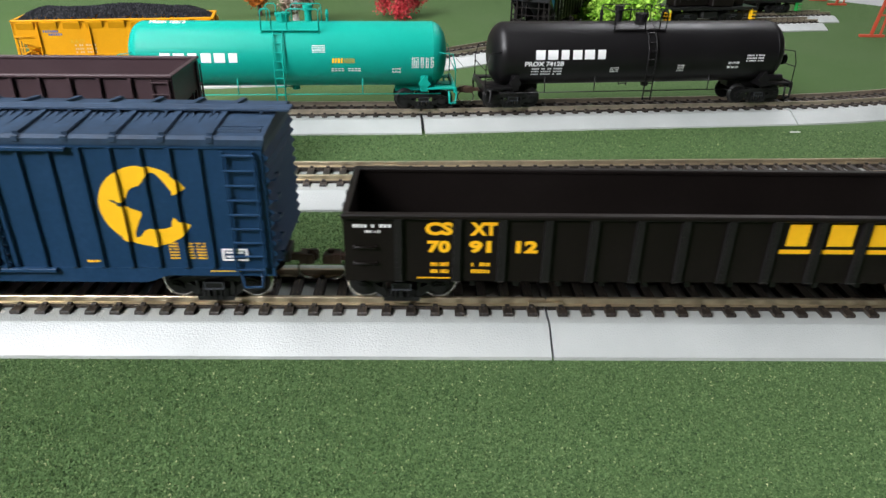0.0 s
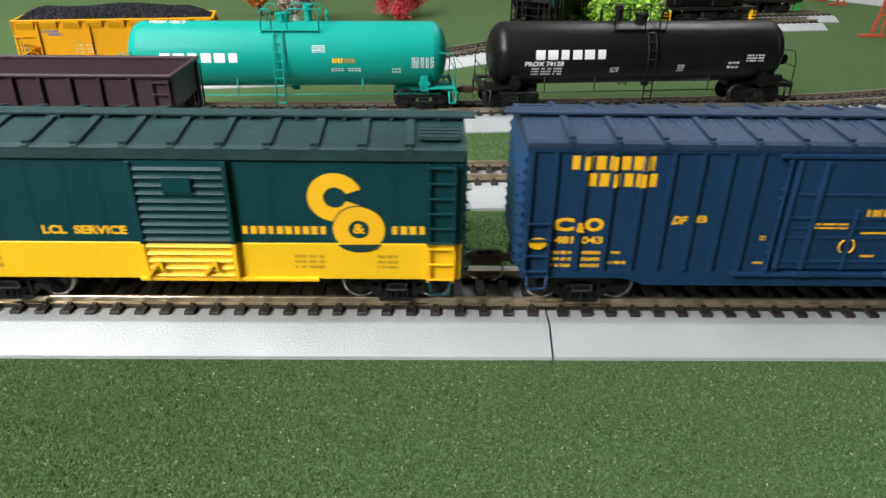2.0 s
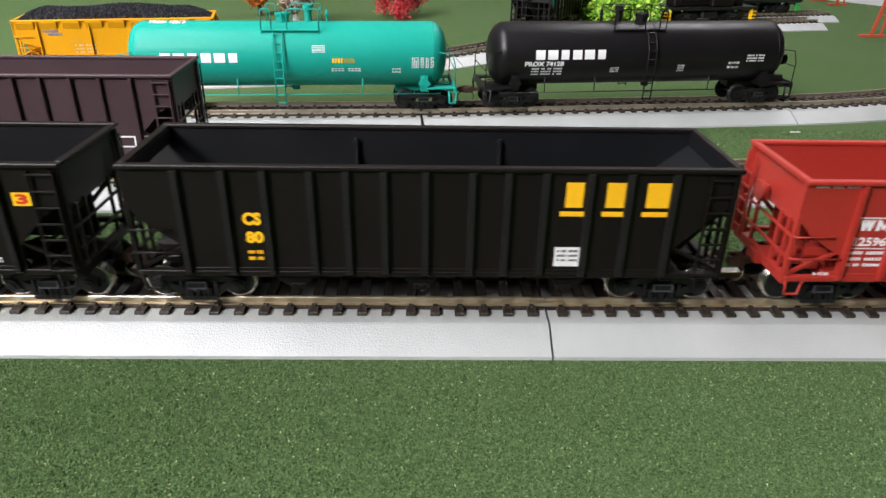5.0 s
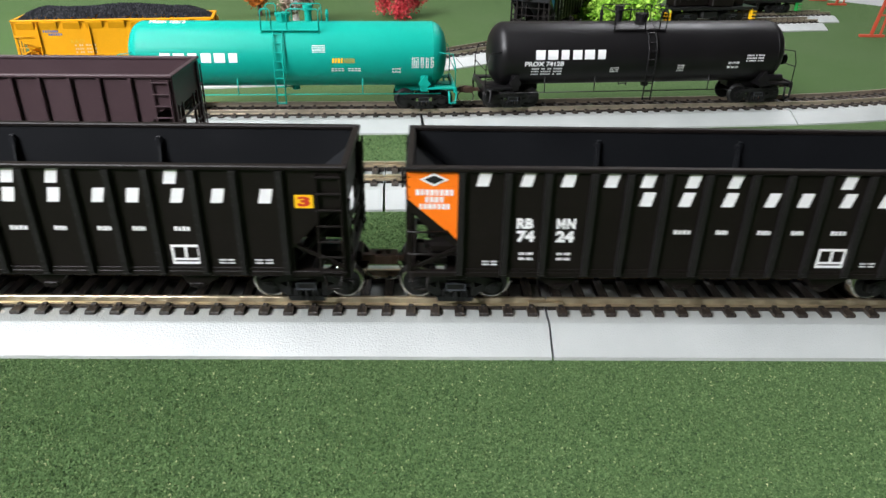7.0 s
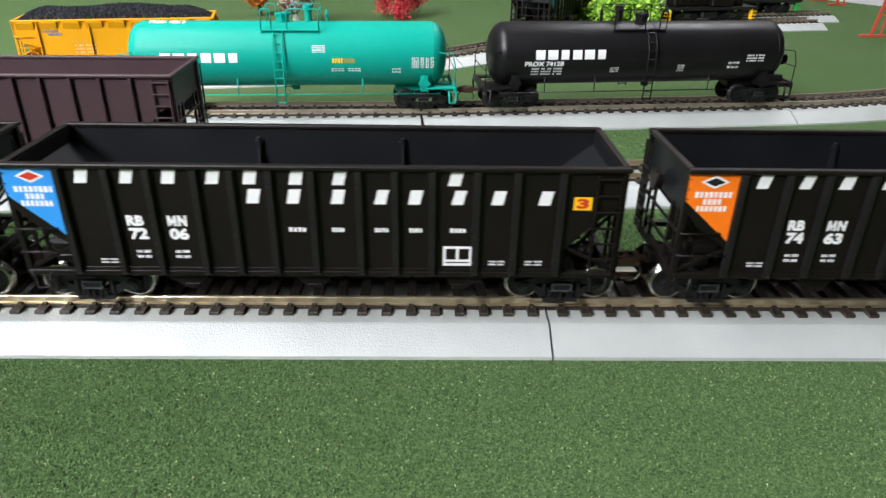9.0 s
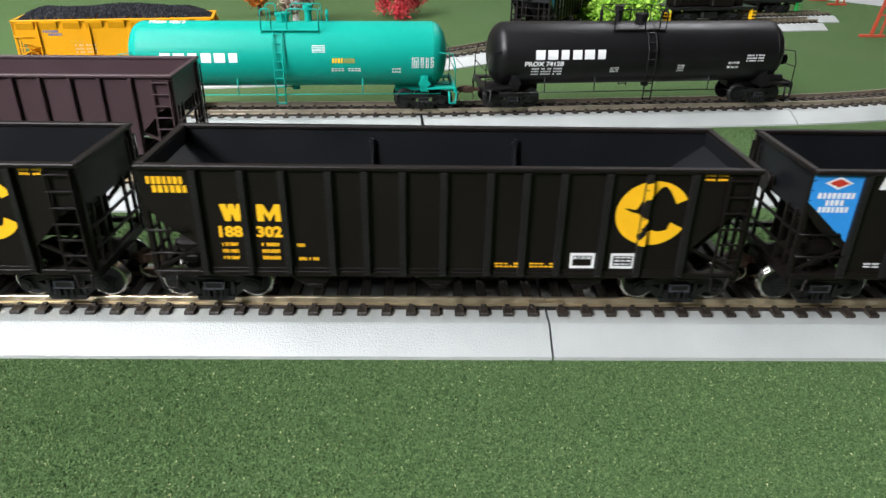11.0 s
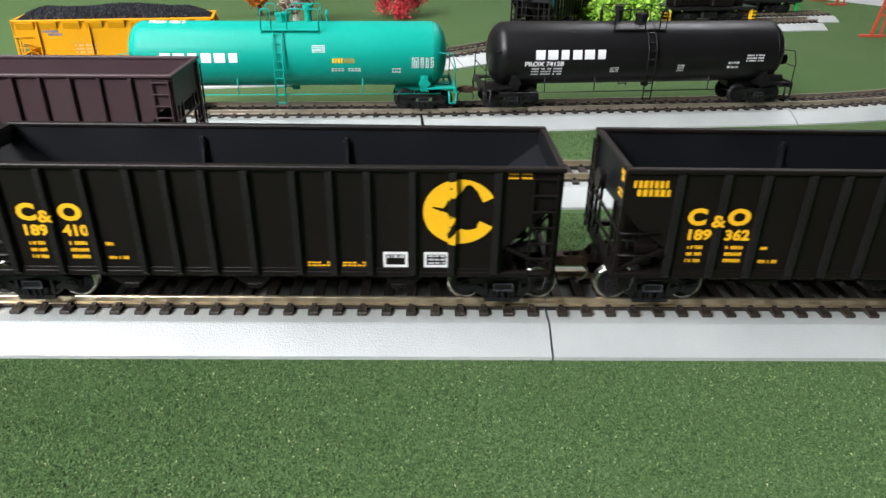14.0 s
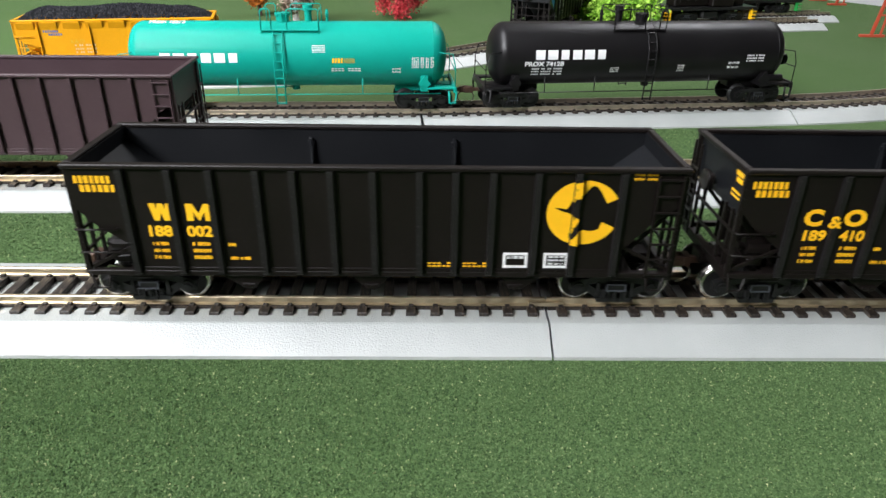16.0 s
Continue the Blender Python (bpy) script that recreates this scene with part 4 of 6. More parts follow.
def gondola(m):
    L, hw, top, sill = 196.0, 18.3, 31.8, 11.0
    h = L / 2
    car = thing("gondola_car", m, "empty black gondola car with ribbed sides and yellow lettering", "gondola car", "freight cars of the train")
    for s in (-1, 1):
        y = s * hw
        bm = bmesh.new()
        box(bm, -h, h, min(y, y - s * 0.9), max(y, y - s * 0.9), sill, top - 1)
        part("side_sheet", closed(bm), M_BLACK, car)
        bm = bmesh.new()
        x0 = s * h
        box(bm, min(x0, x0 - s * 0.9), max(x0, x0 - s * 0.9), -hw + 0.9, hw - 0.9, sill, top - 1)
        for yy in (-9, 0, 9):
            box(bm, min(x0, x0 + s * 1.0), max(x0, x0 + s * 1.0), yy - 1, yy + 1, sill, top - 1)
        part("end_wall", closed(bm), M_BLACK, car)
    bm = bmesh.new()
    for s in (-1, 1):
        box(bm, -h - 0.4, h + 0.4, min(s * (hw - 1.3), s * (hw + 1.2)), max(s * (hw - 1.3), s * (hw + 1.2)), top - 1.4, top, 0.3)
        box(bm, min(s * (h - 1.5), s * (h + 0.4)), max(s * (h - 1.5), s * (h + 0.4)), -hw + 1.3, hw - 1.3, top - 1.4, top - 0.05, 0.2)
    part("top_chord", closed(bm), M_BLACK, car)
    bm = bmesh.new()
    box(bm, -h + 0.9, h - 0.9, -hw + 0.9, hw - 0.9, sill, sill + 1.2)
    part("deck", closed(bm), M_BLACK, car)
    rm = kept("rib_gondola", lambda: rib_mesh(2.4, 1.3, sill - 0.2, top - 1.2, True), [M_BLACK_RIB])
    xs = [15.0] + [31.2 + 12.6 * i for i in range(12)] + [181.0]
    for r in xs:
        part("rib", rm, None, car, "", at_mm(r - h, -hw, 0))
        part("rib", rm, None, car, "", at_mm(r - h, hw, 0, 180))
    for z in (17.0, 22.0):
        grab(car, -h + 2.6, -h + 9.0, -hw, z, M_BLACK)
        grab(car, h - 9.0, h - 2.6, -hw, z, M_BLACK)
    underframe(car, L, hw, sill, 15.5)
    y = -hw - 0.08
    mark(car, bars([1, 1.4], 1), 2.6 - h, 27.6, 13.0 - h, 28.6, M_MARK_W, y)
    mark(car, bars([1, 1], 1), 6.0 - h, 26.0, 10.0 - h, 26.8, M_MARK_W, y)
    say(car, "CS", 22.4 - h, 25.4, 30.0 - h, 29.4, M_MARK_Y, y, bold=0.05)
    say(car, "XT", 34.8 - h, 25.4, 42.2 - h, 29.4, M_MARK_Y, y, bold=0.05)
    say(car, "70", 23.0 - h, 20.0, 29.4 - h, 23.8, M_MARK_Y, y, bold=0.05)
    say(car, "91", 34.6 - h, 20.0, 40.8 - h, 23.8, M_MARK_Y, y, bold=0.05)
    say(car, "12", 47.6 - h, 20.0, 53.8 - h, 23.8, M_MARK_Y, y, bold=0.05)
    mark(car, bars([1, 1.2], 2), 24.0 - h, 13.6, 29.0 - h, 17.0, M_MARK_Y, y)
    mark(car, bars([2], 2), 35.4 - h, 13.6, 40.6 - h, 17.0, M_MARK_Y, y)
    mark(car, bars([3], 1), 20.2 - h, 11.8, 29.4 - h, 12.3, M_MARK_Y, y)
    for i, (a, b) in enumerate(((121.6, 130.6), (133.8, 143.0), (145.6, 155.4))):
        bm = bmesh.new()
        block_glyph(bm, 0, 1.1, 1.0, (1, 0, 2)[i])
        rect(bm, -0.05, -0.36, 1.15, -0.16)
        mark(car, bm, a - h, 20.4, b - h, 29.4, M_MARK_Y, y)
    return car


# ---------------------------------------------------------------- tank cars
def tank_car(name, m, material, label, marks, L=181.0, R=17.7, zc=30.0, lad=-1.0, f=1):
    """Tank with domed ends, a railed platform on its crown, side ladder and end sills."""
    car = thing(name, m, label, "tank car", "tank cars on the rear track")
    h = L / 2
    bm = bmesh.new()
    prof = [(-h, 0.01)] + [(-h + 9.0 - 9.0 * math.cos(a), R * (math.sin(a) ** 0.75)) for a in [radians(8 * k) for k in range(1, 12)]]
    prof = prof + [(-x, r) for x, r in prof[::-1]]
    lathe(bm, prof, (0, 0, zc), "x", 64)
    part("tank", closed(bm), material, car)
    for x in (h - 8.5, lad + 3.4):
        bm = bmesh.new()
        lathe(bm, [(x - 0.3, R - 0.2), (x - 0.3, R + 0.12), (x + 0.3, R + 0.12), (x + 0.3, R - 0.2)], (0, 0, zc), "x", 48)
        part("weld_band", closed(bm), material, car)
    # platform, railings, valves
    (px0, px1), pz = sorted((lad - f * 9.0, lad + f * 22.0)), zc + R - 3.6
    bm = bmesh.new()
    for s in (-1, 1):
        box(bm, px0, px1, min(s * 6.5, s * 12.5), max(s * 6.5, s * 12.5), pz, pz + 0.8, 0.15)
        for x in (px0, px1):
            prism_x(bm, [(s * 12.3, pz), (s * 8.0, pz), (s * 12.3, pz - 4.0)], x - 0.3, x + 0.3)
    plat = part("platform", closed(bm), material, car)
    bm = bmesh.new()
    for s in (-1, 1):
        for z in (pz + 11.5,):
            path_rods(bm, [(px0, s * 12, pz + 0.5), (px0, s * 12, z - 1), (px0 + 1, s * 12, z), (lad - 4.6, s * 12, z), (lad - 3.6, s * 12, z - 1), (lad - 3.6, s * 12, pz + 0.5)], 0.35, 6)
            path_rods(bm, [(lad + 5.0, s * 12, pz + 0.5), (lad + 5.0, s * 12, z - 1), (lad + 6, s * 12, z), (px1 - 1, s * 12, z), (px1, s * 12, z - 1), (px1, s * 12, pz + 0.5)], 0.35, 6)
    for x in (px0, px1):
        path_rods(bm, [(x, -12, pz + 10), (x, 12, pz + 10)], 0.35, 6)
    part("railing", closed(bm), material, plat)
    bm = bmesh.new()
    t = zc + R - 0.6
    c = lad + f * 1.5
    rod(bm, (c, 0, t), (c, 0, t + 4.2), 3.5, 20)
    rod(bm, (c, 0, t + 4.2), (c, 0, t + 5.0), 3.9, 20)
    for k in range(8):
        a = k * math.pi / 4
        rod(bm, (c + 3.8 * math.cos(a), 3.8 * math.sin(a), t + 3.2), (c + 3.8 * math.cos(a), 3.8 * math.sin(a), t + 5.4), 0.45, 6)
    part("manway", closed(bm), material, plat)
    bm = bmesh.new()
    c = lad + f * 15.5
    rod(bm, (c, 1, t), (c, 1, t + 6.2), 2.0, 16), rod(bm, (c, 1, t + 6.2), (c, 1, t + 9.2), 2.7, 16)
    c = lad + f * 26
    rod(bm, (c, 1, t - 0.6), (c, 1, t + 4.0), 0.8, 10), rod(bm, (c, 1, t + 4.0), (c, 1, t + 7.0), 1.2, 10, 0.6)
    part("valve_housing", closed(bm), material, plat)
    # ladders from the platform down both sides
    for s in (-1, 1):
        bm = bmesh.new()
        for x in (lad - 2.6, lad + 2.2):
            path_rods(bm, [(x, s * 10.5, pz + 0.4), (x, s * 16.0, zc + R - 6.0), (x, s * 19.9, zc + 4), (x, s * 19.9, zc - 8), (x, s * 19.2, 5.6)], 0.42, 6)
        for k in range(9):
            z = pz - 1 - k * (pz - 7.5) / 8
            d = z - zc
            yy = 19.9 if abs(d) < 8 or d < 0 else min(19.9, math.sqrt(max(0.0, (R + 1.4) ** 2 - d * d)))
            rod(bm, (lad - 2.6, s * yy, z), (lad + 2.2, s * yy, z), 0.36, 6)
        part("ladder", closed(bm), material, car)
    # end sills, bolsters and saddles
    for s in (-1, 1):
        bm = bmesh.new()
        e = s * (h + 5.0)
        box(bm, min(e, s * (h - 30)), max(e, s * (h - 30)), -4.4, 4.4, 9.4, 13.2, 0.3)
        box(bm, min(e, e - s * 2.0), max(e, e - s * 2.0), -18.2, 18.2, 11.0, 14.6, 0.3)
        box(bm, min(e - s * 2, s * (h - 12)), max(e - s * 2, s * (h - 12)), -17.6, -11.5, 13.0, 14.0, 0.2)
        box(bm, min(e - s * 2, s * (h - 12)), max(e - s * 2, s * (h - 12)), 11.5, 17.6, 13.0, 14.0, 0.2)
        c = s * (h - 13.5)
        prism_x(bm, [(-17.0, 12.0), (17.0, 12.0), (17.0, 15.0), (15.4, 20.6), (8.0, 14.8), (-8.0, 14.8), (-15.4, 20.6), (-17.0, 15.0)], c - 2.2, c + 2.2)
        for y in (-1, 1):
            prism_y(bm, [(c - 3.8, 16.0), (c, 12.8), (c + 3.8, 16.0), (c, 20.4)], y * 16.4 - 0.6, y * 16.4 + 0.6)
        part("end_sill", closed(bm), material, car)
        for y in (-17.4, 17.4):
            bm = bmesh.new()
            path_rods(bm, [(e - s * 4.4, y, 12.0), (e - s * 4.0, y, 5.2), (e - s * 0.6, y, 5.2), (e - s * 0.2, y, 12.0)], 0.7, 6)
            part("stirrup_step", closed(bm), material, car)
            bm = bmesh.new()
            path_rods(bm, [(e - s * 1.0, y, 14.0), (e - s * 1.0, y, 26.0), (e - s * 2.6, y * 0.94, 32.5), (e - s * 11.0, y * 0.9, 33.5)], 0.3, 6)
            part("end_handrail", closed(bm), material, car)
        bm = bmesh.new()
        path_rods(bm, [(e - s * 0.8, -17.4, 23.5), (e - s * 0.8, 17.4, 23.5)], 0.3, 6)
        part("end_handrail", closed(bm), material, car)
        coupler(car, s * (h + 5.4), s)
        truck(car, s * (h - 13.5), M_BLACK_TRUCK)
    bm = bmesh.new()
    for s in (-1, 1):
        path_rods(bm, [(-h + 4, s * 17.4, 10.8), (h - 4, s * 17.4, 10.8)], 0.32, 6)
        for x in (-h * 0.66, -h * 0.33, h * 0.45):
            path_rods(bm, [(x, s * 17.4, 10.8), (x, s * 17.0, 19.5)], 0.32, 6)
    part("side_handrail", closed(bm), material, car)
    bm = bmesh.new()
    rod(bm, (lad + 6, 0, zc - R - 2.4), (lad + 6, 0, zc - R + 0.6), 2.4, 12)
    part("outlet", closed(bm), material, car)
    bm = bmesh.new()
    rod(bm, (h - 16, -14.5, 16.5), (h - 2, -14.5, 16.5), 2.3, 12)
    rod(bm, (h + 1.5, -6, 26), (h + 3.4, -6, 26), 3.4, 16)
    if material is M_TANK_BLACK:
        part("brake_cylinder", closed(bm), material, car)
    else:
        bm.free()
    # lettering lies on the curve of the tank
    for drawing, x0, z0, x1, z1, mt in marks:
        bm = fit_side(drawing, x0, z0, x1, z1, 0.0)
        bmesh.ops.triangulate(bm, faces=bm.faces)
        bmesh.ops.subdivide_edges(bm, edges=[e for e in bm.edges if abs(e.verts[0].co.z - e.verts[1].co.z) > 1.2], cuts=2)
        for v in bm.verts:
            d = max(-0.985, min(0.985, (v.co.z - zc) / R))
            v.co.y = -(R + 0.10) * math.sqrt(1 - d * d)
        part("lettering", bm, mt, car)
    return car


# ---------------------------------------------------------------- track
PROFILE = [(-27.5, 0.0), (-27.3, 1.0), (-18.2, 6.1), (-17.6, 6.3), (-10.3, 6.3), (-10.1, 5.3), (10.1, 5.3), (10.3, 6.3), (17.6, 6.3), (18.2, 6.1), (27.3, 1.0), (27.5, 0.0)]


def along(s, length, turn):
    """A point and heading at s millimetres on a section that turns by that many degrees over its length."""
    if abs(turn) < 1e-6:
        return s, 0.0, 0.0
    r = length / radians(turn)
    a = s / r
    return r * math.sin(a), r * (1 - math.cos(a)), math.degrees(a)


def sweep(bm, prof, s0, s1, length, turn, y_shift=0.0):
    n = 1 if abs(turn) < 1e-6 else 24
    rings = []
    for i in range(n + 1):
        x, y, a = along(s0 + (s1 - s0) * i / n, length, turn)
        c, s = math.cos(radians(a)), math.sin(radians(a))
        rings.append([bm.verts.new((x - (py + y_shift) * s, y + (py + y_shift) * c, pz)) for py, pz in prof])
    k = len(prof)
    for p, q in zip(rings, rings[1:]):
        for i in range(k):
            j = (i + 1) % k
            bm.faces.new((p[i], q[i], q[j], p[j]))
    bm.faces.new(rings[0]), bm.faces.new(rings[-1][::-1])


RAIL_PROFILE = [(-1.1, 7.3), (-1.1, 7.55), (-0.4, 7.85), (-0.4, 8.95), (-0.62, 9.1), (-0.62, 9.65), (-0.5, 9.8), (0.5, 9.8), (0.62, 9.65), (0.62, 9.1), (0.4, 8.95), (0.4, 7.85), (1.1, 7.55), (1.1, 7.3)]


def tie_mesh():
    bm = bmesh.new()
    prism_x(bm, [(-14.3, 5.0), (14.3, 5.0), (14.1, 7.1), (13.8, 7.35), (-13.8, 7.35), (-14.1, 7.1)], -1.45, 1.45)
    for y in (-8.7, 8.7):
        for s in (-1, 1):
            box(bm, -0.75, 0.75, y + s * 1.6 - 0.6, y + s * 1.6 + 0.6, 7.2, 8.1, 0.15)
    return bm


def joiner_mesh():
    bm = bmesh.new()
    box(bm, -5.5, 5.5, -1.35, -0.45, 7.3, 8.7, 0.15), box(bm, -5.5, 5.5, 0.45, 1.35, 7.3, 8.7, 0.15)
    return bm


def track_section(m, group, rail, length=SECTION, turn=0.0):
    """One length of track on its moulded roadbed; starts at its origin and runs towards +x."""
    t = thing("track_section", m, "track on a pale grey plastic roadbed with dark ties", "model track", group, "structure")
    bm = bmesh.new()
    sweep(bm, PROFILE, 0.35, length - 0.35, length, turn)
    bmesh.ops.bevel(bm, geom=[e for e in bm.edges if e.is_manifold and e.calc_face_angle(0) > 1.2], offset=0.4, segments=2, affect="EDGES")
    part("roadbed", closed(bm), M_ROADBED, t)
    for y in (-8.7, 8.7):
        bm = bmesh.new()
        sweep(bm, RAIL_PROFILE, 0.25, length - 0.25, length, turn, y)
        part("rail", closed(bm), rail, t)
        part("rail_joiner", kept("joiner_" + rail.name, joiner_mesh, [rail]), None, t, "", at_mm(0, y, 0))
    for y in (-8.7, 8.7):
        bm = bmesh.new()
        sweep(bm, [(-1.75, 5.6), (-1.75, 7.2), (1.6, 7.2), (1.6, 5.6)], 0.5, length - 0.5, length, turn, y)
        part("tie_strip", closed(bm), M_TIE, t, "dark strip that links the ties under the rail")
    n = int(length / PITCH)
    for i in range(n):
        x, y, a = along((i + 0.62) * length / (n + 0.24), length, turn)
        part("tie", kept("tie", tie_mesh, [M_TIE]), None, t, "", at_mm(x, y, 0, a))
    return t


def lay(x, y, a, pieces, group, rail):
    """Lays sections end to end from x, y and heading a; each piece is (length, turn, kink before it)."""
    for length, turn, kink in pieces:
        a += kink
        track_section(at_mm(x, y, 0, a), group, rail, length, turn)
        dx, dy, da = along(length, length, turn)
        c, s = math.cos(radians(a)), math.sin(radians(a))
        x, y, a = x + dx * c - dy * s, y + dx * s + dy * c, a + da
    return x, y, a


# ---------------------------------------------------------------- the table and the room
bm = bmesh.new()
box(bm, -2200, 2250, -420, 1500, -40, -3, 3)
table = thing("layout_table", pose(0, 0, 0), "grey table that carries the railway layout", "table")
part("table_top", closed(bm), M_TABLE, table)
for x in (-2050, 2100):
    for y in (-300, 1380):
        bm = bmesh.new()
        box(bm, x - 40, x + 40, y - 40, y + 40, -900, -40, 4)
        part("leg", closed(bm), M_TABLE, table)

bm = bmesh.new()
pts = [(-2190, -410), (2240, -410), (2240, 300), (974.6, 300), (257, 1400), (-2190, 1400)]
lo, hi = [bm.verts.new((x, y, -3)) for x, y in pts], [bm.verts.new((x, y, 0)) for x, y in pts]
bm.faces.new(hi), bm.faces.new(lo[::-1])
for i in range(6):
    bm.faces.new((lo[i], lo[(i + 1) % 6], hi[(i + 1) % 6], hi[i]))
ground = part("ground", closed(bm), M_GRASS, None)
tagged(ground, "green grass mat of fine flock", "grass mat", kind="structure")


def flock(name, n, x0, x1, y0, y1, seed, size):
    """Loose grains of flock that stand out of the mat."""
    rs = np.random.RandomState(seed)
    c = np.stack([rs.uniform(x0, x1, n), rs.uniform(y0, y1, n), rs.uniform(-0.05, 0.12, n)], 1)
    base = np.array([(1, 0, -0.3), (-0.5, 0.87, -0.3), (-0.5, -0.87, -0.3), (0, 0, 1.0)])
    a, k = rs.uniform(0, 6.28, n), rs.uniform(0.35, 1.0, n) * size
    ca, sa = np.cos(a)[:, None], np.sin(a)[:, None]
    st = rs.uniform(0.7, 2.4, n)[:, None]
    lean = rs.uniform(-0.9, 0.9, (n, 2))
    x, y, z = base[None, :, 0] * st, base[None, :, 1] * np.ones((n, 1)), base[None, :, 2] * np.ones((n, 1))
    v = np.stack([(x * ca - y * sa) + lean[:, :1] * z, (x * sa + y * ca) + lean[:, 1:] * z, z], 2) * k[:, None, None] + c[:, None, :]
    f = (np.arange(n) * 4)[:, None, None] + np.array([(0, 1, 3), (1, 2, 3), (2, 0, 3)])[None]
    me = bpy.data.meshes.new(name)
    me.from_pydata((v.reshape(-1, 3) * MM).tolist(), [], f.reshape(-1, 3).tolist())
    me.materials.append(M_FLOCK)
    return tagged(new(name, me), "loose green flock of the grass mat", "grass", kind="stuff")


flock("grass", 240000, -190, 210, -92, -27.8, 4, 0.35)
flock("grass", 60000, -230, 280, 28, 78, 5, 0.45)
flock("grass", 60000, -240, 330, 128, 205, 6, 0.5)


def wall(name, x0, x1, y0, y1, hole=None):
    """A wall from floor to ceiling; hole: (start, end, sill, head) of a window in it."""
    bm = bmesh.new()
    if hole is None:
        box(bm, x0, x1, y0, y1, -900, 1350)
    else:
        a, b, s, t = hole
        box(bm, x0, a, y0, y1, -900, 1350), box(bm, b, x1, y0, y1, -900, 1350)
        box(bm, a, b, y0, y1, -900, s), box(bm, a, b, y0, y1, t, 1350)
    return tagged(part(name, closed(bm), M_WALL, None), "unseen tan wall that bounds the light", "wall", kind="structure")


# walls out of view, dark to cut bounce; the thick south one narrows its window's light
wall("wall_south", -2400, 2400, -1120, -820, (-1375, -625, 670, 1290))
wall("wall_north", -2400, 2400, 1570, 1690)
wall("wall_west", -2400, -2280, -1280, 2400)
wall("wall_east", 2280, 2400, -1280, 2400)
bm = bmesh.new()
box(bm, -2400, 2400, -1400, 2520, -1000, -900)
tagged(part("floor", closed(bm), M_FLOOR, None), "grey carpet floor of the room", "floor", kind="structure")
# unseen ceiling, made deep to narrow the roof light; right opening for the fill lamp
bm = bmesh.new()
box(bm, -2400, -1500, -1400, 2520, 1350, 1850), box(bm, -450, 450, -1400, 2520, 1350, 1850)
box(bm, -1500, -450, -1400, -1000, 1350, 1850), box(bm, -1500, -450, 400, 2520, 1350, 1850)
box(bm, 1050, 2400, -1400, 2520, 1350, 1850), box(bm, 450, 1050, -1400, 800, 1350, 1850), box(bm, 450, 1050, 1400, 2520, 1350, 1850)
tagged(part("ceiling", closed(bm), M_CEIL, None), "unseen dim brown ceiling that shapes the light", "ceiling", kind="structure")

# ---------------------------------------------------------------- the four lines of track
NEAR_JOINT = 36.0
for k in range(-9, 10):
    track_section(at_mm(NEAR_JOINT + k * SECTION, 0, 0), "near line", M_RAIL)
MID = [(-20.0 - 2 * SECTION * 0.9996, 105.3 - 2 * SECTION * 0.0297, 1.70)]
lay(*MID[0], [(SECTION, 0, 0), (SECTION, 0, 0), (SECTION, 0, 1.0), (SECTION, 0, 0.6)], "middle line", M_RAIL)
BACK_A = 3.6
bx, by = -5.6, 215.2
lay(bx - 2 * SECTION * math.cos(radians(BACK_A)), by - 2 * SECTION * math.sin(radians(BACK_A)), BACK_A,
    [(SECTION, 0, 0), (SECTION, 0, 0), (SECTION, 0, 3.0), (240.0, 30.0, 0.5)], "rear line", M_RAIL_OLD)
# far line: straight under the coal car, then a long bend away
FAR_A = 12.3
FX, FY = -275.4, 289.8
lay(FX - 160 * math.cos(radians(FAR_A)), FY - 160 * math.sin(radians(FAR_A)), FAR_A,
    [(300.0, 0, 0), (165.8, 25.0, 0), (165.8, 25.0, 0), (165.8, 25.0, 0)], "far line", M_RAIL_OLD)
# two short sidings
lay(434 - 200 * math.cos(radians(13)), 613 - 200 * math.sin(radians(13)), 13, [(200, 0, 0)], "sidings", M_RAIL_OLD)
lay(481 - 200 * math.cos(radians(13)), 676 - 200 * math.sin(radians(13)), 13, [(200, 0, 0)], "sidings", M_RAIL_OLD)

# ---------------------------------------------------------------- the train
RIBS = (14.7, 27.1, 37.8, 50.0, 59.5, 69.5, 80.6, 93.0, 102.6, 112.6, 124.6, 135.3, 147.4)
LEFT_END = {}


def on_rails(left, length):
    return at_mm(left + length / 2, 0, RAIL_TOP)


